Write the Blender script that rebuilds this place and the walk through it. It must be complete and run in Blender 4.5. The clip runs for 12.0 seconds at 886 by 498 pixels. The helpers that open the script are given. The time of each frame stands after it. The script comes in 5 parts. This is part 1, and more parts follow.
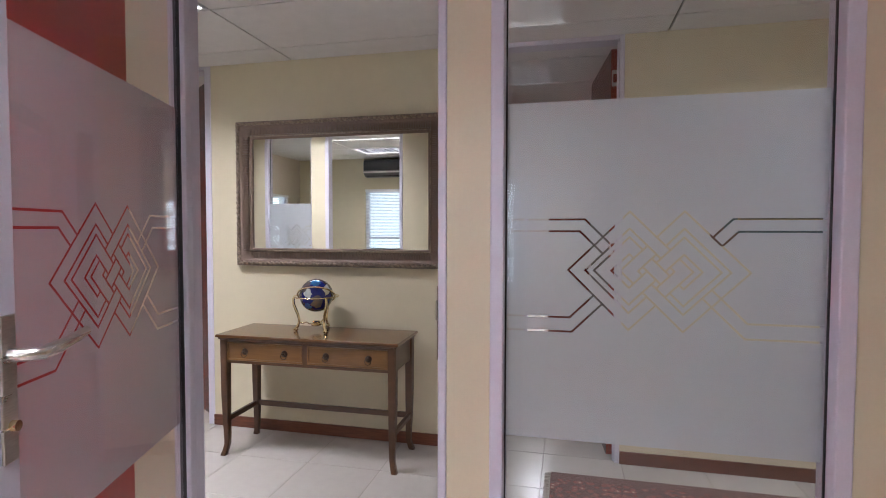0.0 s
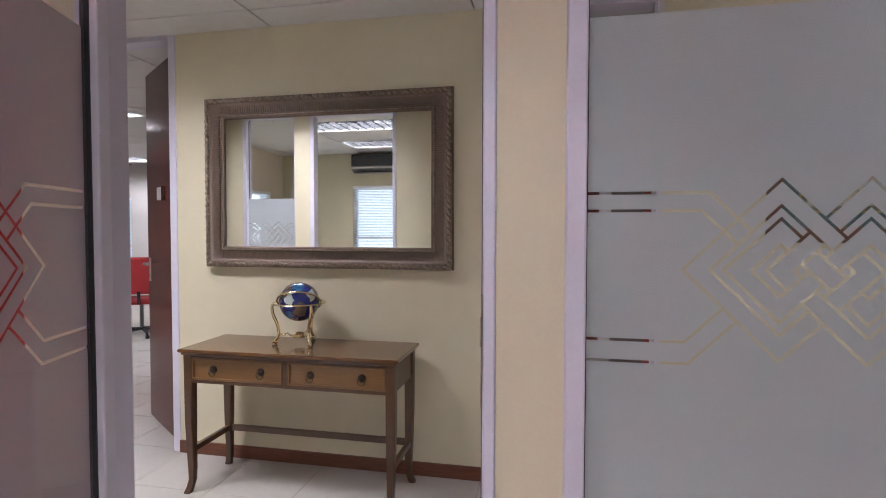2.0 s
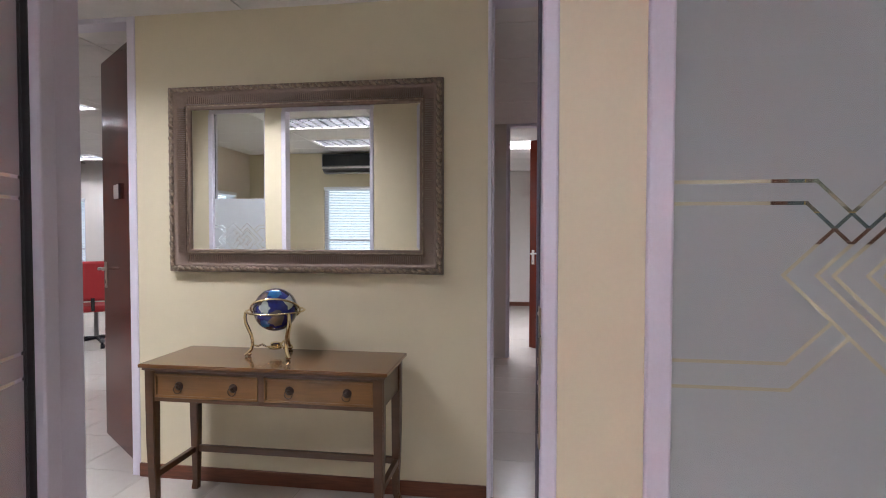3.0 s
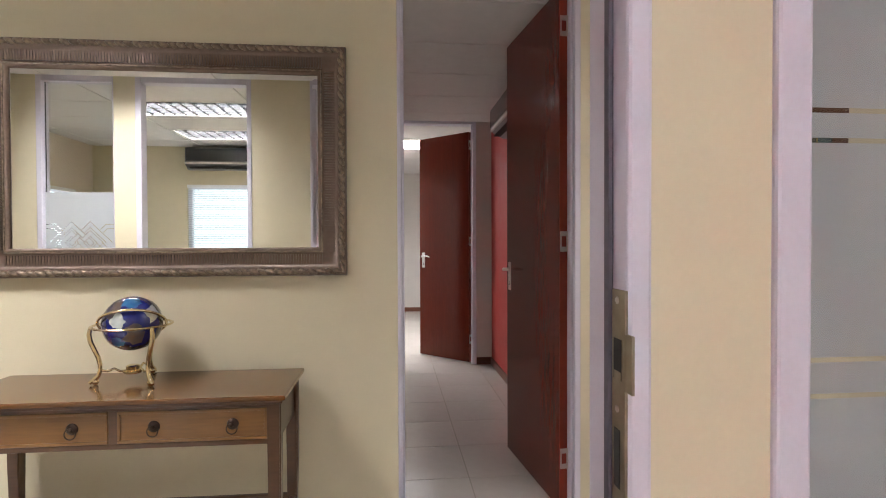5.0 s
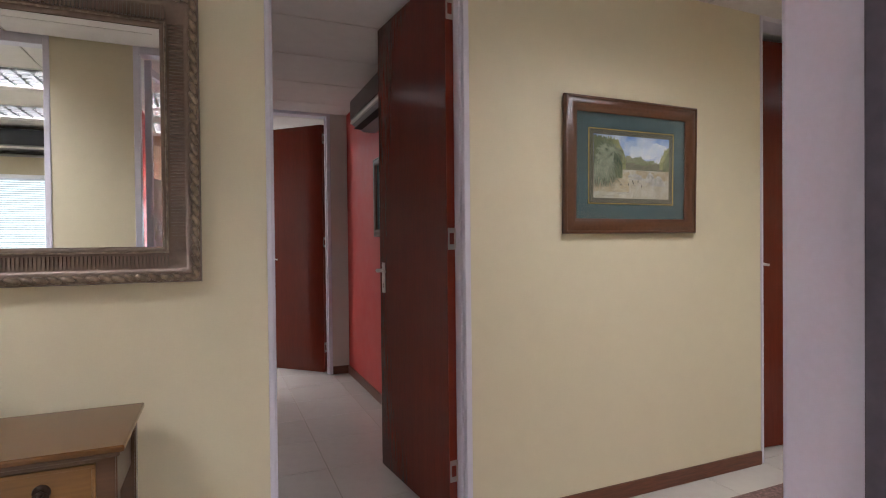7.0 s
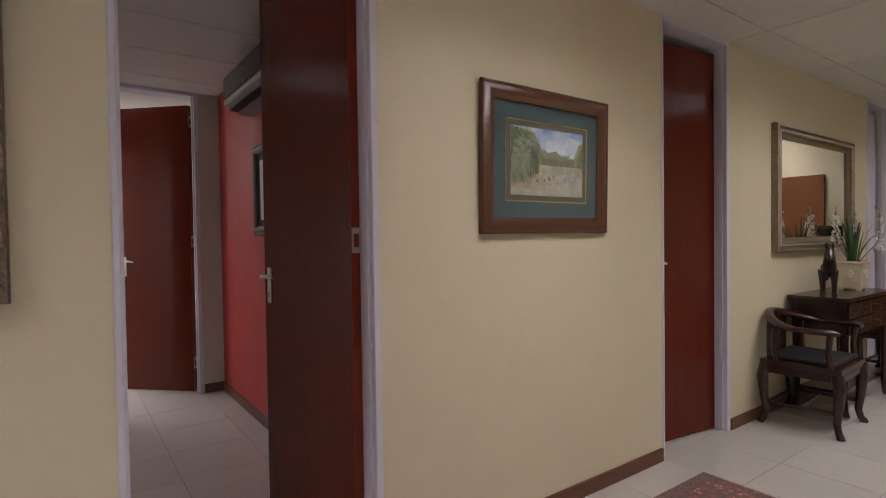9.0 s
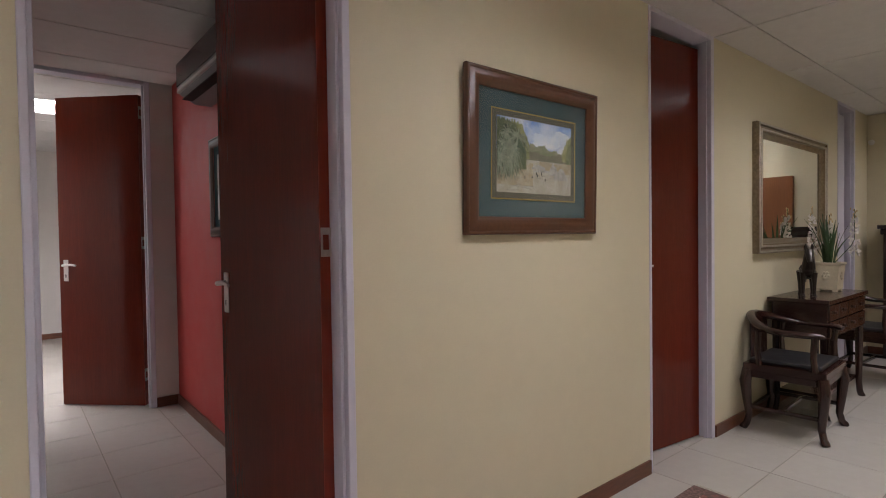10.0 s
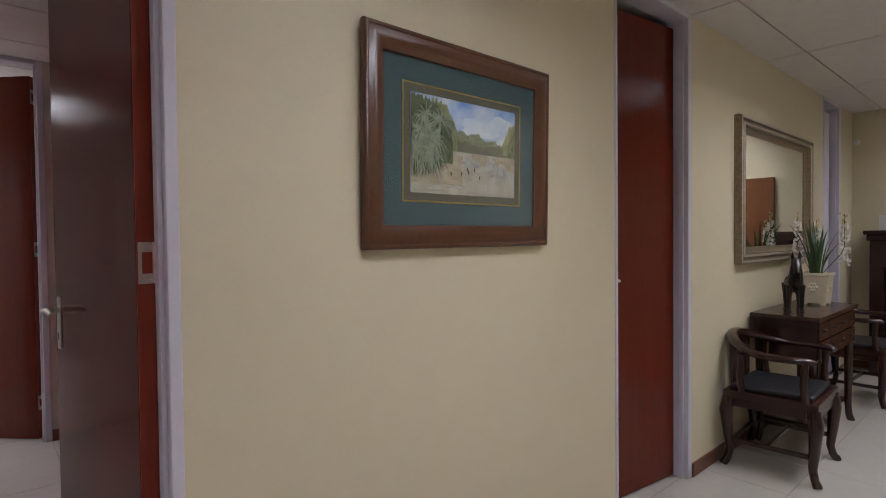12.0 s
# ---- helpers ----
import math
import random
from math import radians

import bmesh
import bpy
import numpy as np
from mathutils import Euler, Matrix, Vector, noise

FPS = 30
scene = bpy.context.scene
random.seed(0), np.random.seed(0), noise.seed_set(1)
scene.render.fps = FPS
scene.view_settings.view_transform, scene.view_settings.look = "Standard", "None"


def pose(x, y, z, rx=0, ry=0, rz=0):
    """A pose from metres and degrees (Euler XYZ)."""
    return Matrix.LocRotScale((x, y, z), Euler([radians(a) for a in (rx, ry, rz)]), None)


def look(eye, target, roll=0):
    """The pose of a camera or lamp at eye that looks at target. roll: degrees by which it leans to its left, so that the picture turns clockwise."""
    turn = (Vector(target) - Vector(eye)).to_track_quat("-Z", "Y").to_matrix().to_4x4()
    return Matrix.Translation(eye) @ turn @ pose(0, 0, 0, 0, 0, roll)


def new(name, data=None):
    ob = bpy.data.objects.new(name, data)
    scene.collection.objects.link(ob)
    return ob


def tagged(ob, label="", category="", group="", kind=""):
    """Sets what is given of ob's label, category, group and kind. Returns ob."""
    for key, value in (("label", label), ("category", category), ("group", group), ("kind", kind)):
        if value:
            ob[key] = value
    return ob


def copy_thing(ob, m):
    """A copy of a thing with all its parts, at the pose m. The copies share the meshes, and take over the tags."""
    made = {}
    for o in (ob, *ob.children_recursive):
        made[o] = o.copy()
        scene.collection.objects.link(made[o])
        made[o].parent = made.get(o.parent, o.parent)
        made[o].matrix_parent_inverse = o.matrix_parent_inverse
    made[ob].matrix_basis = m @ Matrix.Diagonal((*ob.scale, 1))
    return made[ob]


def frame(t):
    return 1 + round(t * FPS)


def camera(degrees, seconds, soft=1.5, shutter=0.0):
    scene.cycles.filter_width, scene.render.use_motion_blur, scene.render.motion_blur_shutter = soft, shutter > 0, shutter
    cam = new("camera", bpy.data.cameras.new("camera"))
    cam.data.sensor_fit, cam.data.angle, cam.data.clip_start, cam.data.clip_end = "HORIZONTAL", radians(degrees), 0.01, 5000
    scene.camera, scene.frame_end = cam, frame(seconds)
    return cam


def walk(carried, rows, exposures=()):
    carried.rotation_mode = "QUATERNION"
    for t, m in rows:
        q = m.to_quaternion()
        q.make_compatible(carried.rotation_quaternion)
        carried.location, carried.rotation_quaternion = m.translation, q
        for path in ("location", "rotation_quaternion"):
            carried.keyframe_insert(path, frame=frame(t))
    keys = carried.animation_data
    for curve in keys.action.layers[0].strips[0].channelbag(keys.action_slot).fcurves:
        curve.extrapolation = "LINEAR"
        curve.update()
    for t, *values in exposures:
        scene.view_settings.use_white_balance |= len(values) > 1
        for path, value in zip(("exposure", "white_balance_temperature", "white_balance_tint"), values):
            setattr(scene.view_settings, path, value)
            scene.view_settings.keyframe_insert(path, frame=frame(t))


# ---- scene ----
cam = camera(79.8, 12.0, soft=1.0)
EXPOSURES = [(0.0, 0.18, 5900, 9), (2.5, 0.14, 5900, 9), (4.5, 0.34, 6400, 5), (5.5, 0.66, 6350, 5), (6.5, 0.52, 6200, 6), (9.0, 0.06, 6450, 10), (10.5, 0.06, 6200, 7), (12.0, 0.10, 5950, 6)]
PATH = [
    (0, (0.165, -0.094, 1.449), (-0.291, 1.852, 1.373), 0.1),
    (0.5, (0.102, 0.023, 1.44), (-0.344, 1.971, 1.369), -0.0),
    (1, (0.054, 0.145, 1.423), (-0.385, 2.095, 1.35), -0.0),
    (1.5, (-0.013, 0.273, 1.414), (-0.439, 2.226, 1.344), 0.1),
    (2, (-0.059, 0.376, 1.406), (-0.463, 2.334, 1.338), 0.1),
    (2.5, (-0.134, 0.466, 1.407), (-0.496, 2.432, 1.342), 0.1),
    (4.5, (-0.376, 0.786, 1.339), (-0.296, 2.784, 1.308), -0.1),
    (5, (-0.394, 0.86, 1.337), (-0.205, 2.851, 1.307), -0.2),
    (5.5, (-0.431, 0.94, 1.339), (-0.121, 2.916, 1.31), -0.3),
    (6, (-0.472, 1.025, 1.338), (-0.009, 2.971, 1.309), -0.3),
    (6.5, (-0.51, 1.105, 1.334), (0.116, 3.004, 1.304), -0.4),
    (7, (-0.543, 1.17, 1.314), (0.237, 3.012, 1.291), -0.6),
    (9, (-0.489, 1.522, 1.34), (0.679, 3.145, 1.296), -0.8),
    (9.5, (-0.469, 1.625, 1.338), (0.764, 3.199, 1.295), -0.8),
    (10, (-0.397, 1.74, 1.343), (0.871, 3.286, 1.3), -0.8),
    (10.5, (-0.28, 1.828, 1.359), (1.01, 3.356, 1.318), -0.7),
    (11, (-0.161, 1.893, 1.355), (1.148, 3.405, 1.311), -0.7),
    (11.5, (-0.006, 1.931, 1.379), (1.309, 3.437, 1.334), -0.7),
    (12, (0.138, 1.973, 1.387), (1.459, 3.474, 1.343), -0.6),
]
walk(cam, [(t, look(eye, target, roll)) for t, eye, target, roll in PATH], EXPOSURES)

# ---- light ----
from mathutils import geometry

world = bpy.data.worlds.new("world")
scene.world = world
world.use_nodes = True
wn = world.node_tree.nodes
sky = wn.new("ShaderNodeTexSky")
sky.sky_type, sky.sun_disc = "NISHITA", False
sky.sun_elevation, sky.sun_rotation = radians(50), radians(200)
wn["Background"].inputs[1].default_value = 0.1
world.node_tree.links.new(sky.outputs[0], wn["Background"].inputs[0])

TUBE = (1.0, 0.945, 1.0)
DAY = (0.80, 0.89, 1.0)
CEIL = 2.62


def area(name, m, w, d, watts, color, spread=180):
    la = bpy.data.lights.new(name, "AREA")
    la.shape, la.size, la.size_y, la.energy, la.color, la.spread = "RECTANGLE", w, d, watts, color, radians(spread)
    ob = new(name, la)
    ob.matrix_world = m
    return ob


# ---- materials ----
def mat(name, color, rough=0.5, metal=0.0, grain=0.0, scale=40.0, bump=0.0, stretch=(1, 1, 1), coat=0.0, blotch=0.0, spec=0.5, per_object=0.0, color2=None, even=False):
    m = bpy.data.materials.new(name)
    m.use_nodes = True
    nt = m.node_tree
    n, l = nt.nodes, nt.links
    b = n["Principled BSDF"]
    b.inputs["Roughness"].default_value, b.inputs["Metallic"].default_value = rough, metal
    b.inputs["Coat Weight"].default_value, b.inputs["Coat Roughness"].default_value = coat, 0.12
    b.inputs["Specular IOR Level"].default_value = spec
    tc = n.new("ShaderNodeTexCoord")
    mp = n.new("ShaderNodeMapping")
    mp.inputs["Scale"].default_value = stretch
    l.new(tc.outputs["Object"], mp.inputs[0])
    fine = n.new("ShaderNodeTexNoise")
    fine.inputs["Scale"].default_value, fine.inputs["Detail"].default_value = scale, 5
    l.new(mp.outputs[0], fine.inputs[0])
    big = n.new("ShaderNodeTexNoise")
    big.inputs["Scale"].default_value, big.inputs["Detail"].default_value = max(scale / 14, 1.1), 3
    l.new(mp.outputs[0], big.inputs[0])
    mix = n.new("ShaderNodeMix")
    mix.data_type = "RGBA"
    c2 = color2 or tuple(c * (1 - grain) for c in color)
    mix.inputs[6].default_value, mix.inputs[7].default_value = (*color, 1), (*c2, 1)
    ramp = n.new("ShaderNodeMapRange")
    ramp.inputs[1].default_value, ramp.inputs[2].default_value = 0.35, 0.65
    l.new(fine.outputs[0], ramp.inputs[0])
    l.new(ramp.outputs[0], mix.inputs[0])
    hsv = n.new("ShaderNodeHueSaturation")
    l.new(mix.outputs[2], hsv.inputs["Color"])
    val = n.new("ShaderNodeMapRange")
    val.inputs[1].default_value, val.inputs[2].default_value = 0.3, 0.7
    val.inputs[3].default_value, val.inputs[4].default_value = 1 - blotch, 1 + blotch * 0.5
    l.new(big.outputs[0], val.inputs[0])
    if per_object:
        info = n.new("ShaderNodeObjectInfo")
        pr = n.new("ShaderNodeMapRange")
        pr.inputs[3].default_value, pr.inputs[4].default_value = 1 - per_object, 1 + per_object
        l.new(info.outputs["Random"], pr.inputs[0])
        mul = n.new("ShaderNodeMath")
        mul.operation = "MULTIPLY"
        l.new(val.outputs[0], mul.inputs[0])
        l.new(pr.outputs[0], mul.inputs[1])
        l.new(mul.outputs[0], hsv.inputs["Value"])
    else:
        l.new(val.outputs[0], hsv.inputs["Value"])
    l.new(hsv.outputs[0], b.inputs["Base Color"])
    rr = n.new("ShaderNodeMapRange")
    rr.inputs[3].default_value, rr.inputs[4].default_value = max(rough - (0.015 if even else 0.07), 0.02), min(rough + (0.02 if even else 0.1), 1)
    l.new(big.outputs[0], rr.inputs[0])
    l.new(rr.outputs[0], b.inputs["Roughness"])
    if bump:
        bp = n.new("ShaderNodeBump")
        bp.inputs["Strength"].default_value, bp.inputs["Distance"].default_value = bump, 0.004
        l.new(fine.outputs[0], bp.inputs["Height"])
        l.new(bp.outputs[0], b.inputs["Normal"])
    return m


CREAM = mat("cream_paint", (0.605, 0.543, 0.383), 0.5, grain=0.02, scale=150, bump=0.03, blotch=0.02)
GREYW = mat("grey_paint", (0.54, 0.51, 0.475), 0.6, grain=0.04, scale=110, bump=0.03, blotch=0.025)
PINKW = mat("pale_paint", (0.66, 0.57, 0.47), 0.6, grain=0.04, scale=110, bump=0.03, blotch=0.025)
RED = mat("red_paint", (0.42, 0.032, 0.026), 0.5, grain=0.06, scale=110, bump=0.03, blotch=0.025)
CEILM = mat("ceiling_board", (0.70, 0.68, 0.655), 0.85, grain=0.10, scale=160, bump=0.25, blotch=0.04)
TBAR = mat("ceiling_joint", (0.17, 0.155, 0.145), 0.6, grain=0.1, scale=60)
TILE = mat("floor_tile", (0.42, 0.385, 0.345), 0.2, grain=0.03, scale=18, blotch=0.04, per_object=0.035, bump=0.01)
GROUT = mat("grout", (0.27, 0.235, 0.195), 0.9, grain=0.25, scale=90, bump=0.3)
ALU = mat("powder_coated_aluminium", (0.585, 0.56, 0.64), 0.38, grain=0.03, scale=200, blotch=0.03)
RUBBER = mat("black_rubber", (0.018, 0.016, 0.018), 0.6, grain=0.2, scale=90)
BROWND = mat("brown_door_wood", (0.20, 0.075, 0.028), 0.35, grain=0.15, scale=20, stretch=(7, 7, 0.4), blotch=0.06, even=True)
STRIKE = mat("worn_brassed_steel", (0.34, 0.29, 0.215), 0.36, 0.9, grain=0.2, scale=50, blotch=0.15)
SEAL = mat("grey_rubber_seal", (0.085, 0.075, 0.095), 0.6, grain=0.2, scale=90)
MAHOG = mat("mahogany_veneer", (0.120, 0.016, 0.007), 0.17, grain=0.16, scale=30, stretch=(9, 9, 0.3), coat=0.0, spec=0.26, blotch=0.08, even=True)
MAHOGE = mat("mahogany_edge", (0.25, 0.033, 0.012), 0.35, grain=0.1, scale=16, stretch=(9, 9, 0.6), blotch=0.15, even=True)
SKIRT = mat("skirting_wood", (0.15, 0.05, 0.025), 0.35, grain=0.35, scale=14, stretch=(0.6, 8, 8), blotch=0.15)
TABLE = mat("table_walnut", (0.082, 0.034, 0.012), 0.28, grain=0.2, scale=14, stretch=(0.7, 9, 9), coat=0.35, blotch=0.2, bump=0.015, even=True)
TABTOP = mat("table_top_walnut", (0.118, 0.046, 0.011), 0.15, grain=0.28, scale=12, stretch=(0.6, 9, 9), coat=0.3, blotch=0.12, even=True)
DRAWER = mat("drawer_walnut", (0.19, 0.090, 0.024), 0.28, grain=0.18, scale=13, stretch=(0.7, 9, 9), coat=0.3, blotch=0.18, even=True)
KNOB = mat("aged_bronze", (0.06, 0.038, 0.028), 0.35, 0.8, grain=0.4, scale=60)
BRASS = mat("polished_brass", (0.76, 0.63, 0.38), 0.13, 1.0, grain=0.1, scale=40)
PEWTER = mat("antique_pewter_gilt", (0.165, 0.115, 0.085), 0.36, 0.3, grain=0.15, scale=70, bump=0.03, blotch=0.06)
PEWTERL = mat("worn_gilt_bead", (0.33, 0.25, 0.18), 0.32, 0.45, grain=0.55, scale=55, bump=0.1, blotch=0.2)
STEEL = mat("brushed_steel", (0.62, 0.58, 0.54), 0.28, 1.0, grain=0.12, scale=60, stretch=(1, 1, 8))
# near-black for dark parts, and for shade inside holes laid on as patches
DARKM = mat("black_and_hollow_shade", (0.012, 0.011, 0.01), 0.7, grain=0.2)
SILVER = mat("silver_frame", (0.30, 0.235, 0.155), 0.3, 0.55, grain=0.3, scale=50, blotch=0.15)
BEAD = mat("silver_bead", (0.62, 0.58, 0.50), 0.3, 0.7, grain=0.2, scale=50)
PICFR = mat("picture_frame_wood", (0.095, 0.033, 0.013), 0.30, grain=0.2, scale=30, stretch=(2, 2, 2), coat=0.2, blotch=0.06, even=True)
GOLD = mat("gold_slip", (0.62, 0.43, 0.12), 0.3, 0.8, grain=0.15, scale=60)
MATB = mat("blue_green_mount", (0.066, 0.112, 0.118), 0.85, grain=0.08, scale=220, bump=0.1)
MATG = mat("olive_mount", (0.135, 0.125, 0.085), 0.85, grain=0.1, scale=220)
ROSE = mat("rosewood", (0.030, 0.010, 0.007), 0.24, grain=0.22, scale=18, stretch=(4, 4, 1), coat=0.2, blotch=0.15, even=True)
LEATHER = mat("black_leather", (0.010, 0.010, 0.012), 0.42, grain=0.25, scale=180, bump=0.25)
BRONZE = mat("dark_bronze", (0.028, 0.020, 0.017), 0.3, 0.5, grain=0.3, scale=50)
POT = mat("cream_ceramic", (0.63, 0.56, 0.41), 0.35, grain=0.08, scale=40, blotch=0.08)
LEAF = mat("leaf_green", (0.045, 0.10, 0.028), 0.45, grain=0.35, scale=30, stretch=(3, 3, 0.5), blotch=0.25)
PETAL = mat("white_petal", (0.76, 0.72, 0.66), 0.6, grain=0.1, scale=60, blotch=0.08)
BUD = mat("pale_bud", (0.60, 0.46, 0.25), 0.6, grain=0.15, scale=60)
PLASTIC = mat("white_plastic", (0.62, 0.61, 0.58), 0.35, grain=0.03, scale=50)
GREYPL = mat("grey_plastic", (0.20, 0.20, 0.205), 0.3, grain=0.05, scale=50)
BLACKPL = mat("black_gloss_plastic", (0.022, 0.022, 0.026), 0.12, grain=0.1)
BLINDM = mat("blind_slat_white", (0.78, 0.79, 0.82), 0.45, grain=0.03, scale=30)
REDFAB = mat("red_fabric", (0.36, 0.018, 0.022), 0.75, grain=0.25, scale=160, bump=0.3)
DESKW = mat("white_laminate", (0.68, 0.66, 0.63), 0.35, grain=0.04, scale=50)
LOUVRE = mat("louvre_metal", (0.085, 0.085, 0.088), 0.25, grain=0.05)
BULB = bpy.data.materials.new("fluorescent_tube")
BULB.use_nodes = True
BULB.node_tree.nodes["Principled BSDF"].inputs["Emission Color"].default_value = (*TUBE, 1)
BULB.node_tree.nodes["Principled BSDF"].inputs["Emission Strength"].default_value = 9.0
OUTSIDE = bpy.data.materials.new("bright_outdoors")
OUTSIDE.use_nodes = True
on, ol = OUTSIDE.node_tree.nodes, OUTSIDE.node_tree.links
onz = on.new("ShaderNodeTexNoise")
onz.inputs["Scale"].default_value = 3.0
ort = on.new("ShaderNodeValToRGB")
ort.color_ramp.elements[0].color, ort.color_ramp.elements[1].color = (0.42, 0.55, 0.72, 1), (0.95, 1.0, 1.0, 1)
ol.new(onz.outputs[0], ort.inputs[0])
ol.new(ort.outputs[0], on["Principled BSDF"].inputs["Emission Color"])
on["Principled BSDF"].inputs["Emission Strength"].default_value = 0.9


def shader(name):
    m = bpy.data.materials.new(name)
    m.use_nodes = True
    m.node_tree.nodes.remove(m.node_tree.nodes["Principled BSDF"])
    return m, m.node_tree.nodes, m.node_tree.links, m.node_tree.nodes["Material Output"]


MIRROR, n, l, out = shader("mirror_silver")
g = n.new("ShaderNodeBsdfGlossy")
g.inputs["Color"].default_value, g.inputs["Roughness"].default_value = (0.90, 0.91, 0.89, 1), 0.0
l.new(g.outputs[0], out.inputs[0])

GLASS, n, l, out = shader("clear_glass")
tr, g, fw, pw, fr, mx = n.new("ShaderNodeBsdfTransparent"), n.new("ShaderNodeBsdfGlossy"), n.new("ShaderNodeLayerWeight"), n.new("ShaderNodeMath"), n.new("ShaderNodeMapRange"), n.new("ShaderNodeMixShader")
pw.operation, pw.inputs[1].default_value = "POWER", 5.0
fr.inputs[3].default_value, fr.inputs[4].default_value = 0.035, 0.9
l.new(fw.outputs["Facing"], pw.inputs[0]), l.new(pw.outputs[0], fr.inputs[0])
tr.inputs[0].default_value = (0.93, 0.94, 0.94, 1)
g.inputs["Roughness"].default_value = 0.02
l.new(fr.outputs[0], mx.inputs[0]), l.new(tr.outputs[0], mx.inputs[1]), l.new(g.outputs[0], mx.inputs[2]), l.new(mx.outputs[0], out.inputs[0])

FROST, n, l, out = shader("frosted_film")
df, tl, tr, g = n.new("ShaderNodeBsdfDiffuse"), n.new("ShaderNodeBsdfTranslucent"), n.new("ShaderNodeBsdfTransparent"), n.new("ShaderNodeBsdfGlossy")
df.inputs[0].default_value, tl.inputs[0].default_value = (0.56, 0.59, 0.635, 1), (0.58, 0.60, 0.61, 1)
g.inputs["Roughness"].default_value = 0.34
nz, mr = n.new("ShaderNodeTexNoise"), n.new("ShaderNodeMapRange")
nz.inputs["Scale"].default_value = 2.2
mr.inputs[3].default_value, mr.inputs[4].default_value = 0.48, 0.60
m1, m2, m3 = n.new("ShaderNodeMixShader"), n.new("ShaderNodeMixShader"), n.new("ShaderNodeMixShader")
l.new(nz.outputs[0], mr.inputs[0]), l.new(mr.outputs[0], m1.inputs[0])
l.new(df.outputs[0], m1.inputs[1]), l.new(tl.outputs[0], m1.inputs[2])
m2.inputs[0].default_value = 0.03
l.new(m1.outputs[0], m2.inputs[1]), l.new(tr.outputs[0], m2.inputs[2])
m3.inputs[0].default_value = 0.15
l.new(m2.outputs[0], m3.inputs[1]), l.new(g.outputs[0], m3.inputs[2]), l.new(m3.outputs[0], out.inputs[0])


# ---- mesh helpers ----
def bx(bm, x0, x1, y0, y1, z0, z1, bevel=0.0, m=None):
    r = bmesh.ops.create_cube(bm, size=1.0)
    vs = r["verts"]
    for v in vs:
        v.co = Vector((x0 + (v.co.x + 0.5) * (x1 - x0), y0 + (v.co.y + 0.5) * (y1 - y0), z0 + (v.co.z + 0.5) * (z1 - z0)))
    if bevel:
        es = list({e for v in vs for e in v.link_edges})
        r = bmesh.ops.bevel(bm, geom=es, offset=bevel, segments=2, affect="EDGES", profile=0.5)
        vs = list({v for f in r["faces"] for v in f.verts} | {v for v in vs if v.is_valid})
    if m is not None:
        bmesh.ops.transform(bm, matrix=m, verts=vs)
    return vs


def box(*a, bevel=0.0):
    bm = bmesh.new()
    bx(bm, *a, bevel=bevel)
    return bm


def tube(bm, pts, radii, seg=10, flat=1.0, closed=False):
    """A swept round rod along pts; radii one or a list."""
    pts = [Vector(p) for p in pts]
    k = len(pts)
    radii = radii if isinstance(radii, (list, tuple)) else [radii] * k
    rings, up, last = [], Vector((0.0, 0.0, 1.0)), None
    for i, p in enumerate(pts):
        a, b = (pts[i - 1], pts[(i + 1) % k]) if closed else (pts[max(i - 1, 0)], pts[min(i + 1, k - 1)])
        d = (b - a).normalized()
        s = d.cross(up) if last is None else last - d * last.dot(d)
        s = s.normalized() if s.length > 0.2 else Vector((1.0, 0.0, 0.0))
        last = s
        u = s.cross(d).normalized()
        rings.append([bm.verts.new(p + (s * math.cos(t) + u * flat * math.sin(t)) * radii[i]) for t in (2 * math.pi * j / seg for j in range(seg))])
    for i in range(k if closed else k - 1):
        a, b = rings[i], rings[(i + 1) % k]
        for j in range(seg):
            bm.faces.new((a[j], a[(j + 1) % seg], b[(j + 1) % seg], b[j]))
    if not closed:
        bm.faces.new(rings[0][::-1]), bm.faces.new(rings[-1])
    return bm


def lathe(bm, prof, seg=24, at=(0, 0, 0)):
    rings = [[bm.verts.new((at[0] + r * math.cos(2 * math.pi * j / seg), at[1] + r * math.sin(2 * math.pi * j / seg), at[2] + z)) for j in range(seg)] for r, z in prof]
    for a, b in zip(rings, rings[1:]):
        for j in range(seg):
            bm.faces.new((a[j], a[(j + 1) % seg], b[(j + 1) % seg], b[j]))
    bm.faces.new(rings[0][::-1]), bm.faces.new(rings[-1])
    return bm


def ball(bm, c, r, seg=16, squash=(1, 1, 1), m=None):
    mm = Matrix.Translation(c) @ (m or Matrix()) @ Matrix.Diagonal((r * squash[0], r * squash[1], r * squash[2], 1))
    bmesh.ops.create_uvsphere(bm, u_segments=seg, v_segments=max(seg // 2, 6), radius=1.0, matrix=mm)
    return bm


def ob_from(name, bm, material, smooth=True):
    bmesh.ops.recalc_face_normals(bm, faces=bm.faces)
    me = bpy.data.meshes.new(name)
    bm.to_mesh(me)
    bm.free()
    me.materials.append(material)
    if smooth:
        areas = np.array([p.area for p in me.polygons])
        boxy = len(areas) <= 6 or float(areas.max()) > 6 * float(np.median(areas))
        me.shade_smooth()
        me.set_sharp_from_angle(angle=radians(18 if boxy else 58))
    return new(name, me)


def part(name, bm, material, parent, label=""):
    ob = ob_from(name, bm, material)
    ob.parent = parent
    if label:
        ob["label"] = label
    return ob


def thing(name, m, label, category, group="", kind=""):
    e = new(name)
    e.empty_display_size = 0.05
    e.matrix_basis = m
    return tagged(e, label, category, group, kind)


def setting(name, bm, material, label="", category=""):
    return tagged(ob_from(name, bm, material), label or name.replace("_", " "), category, kind="structure")


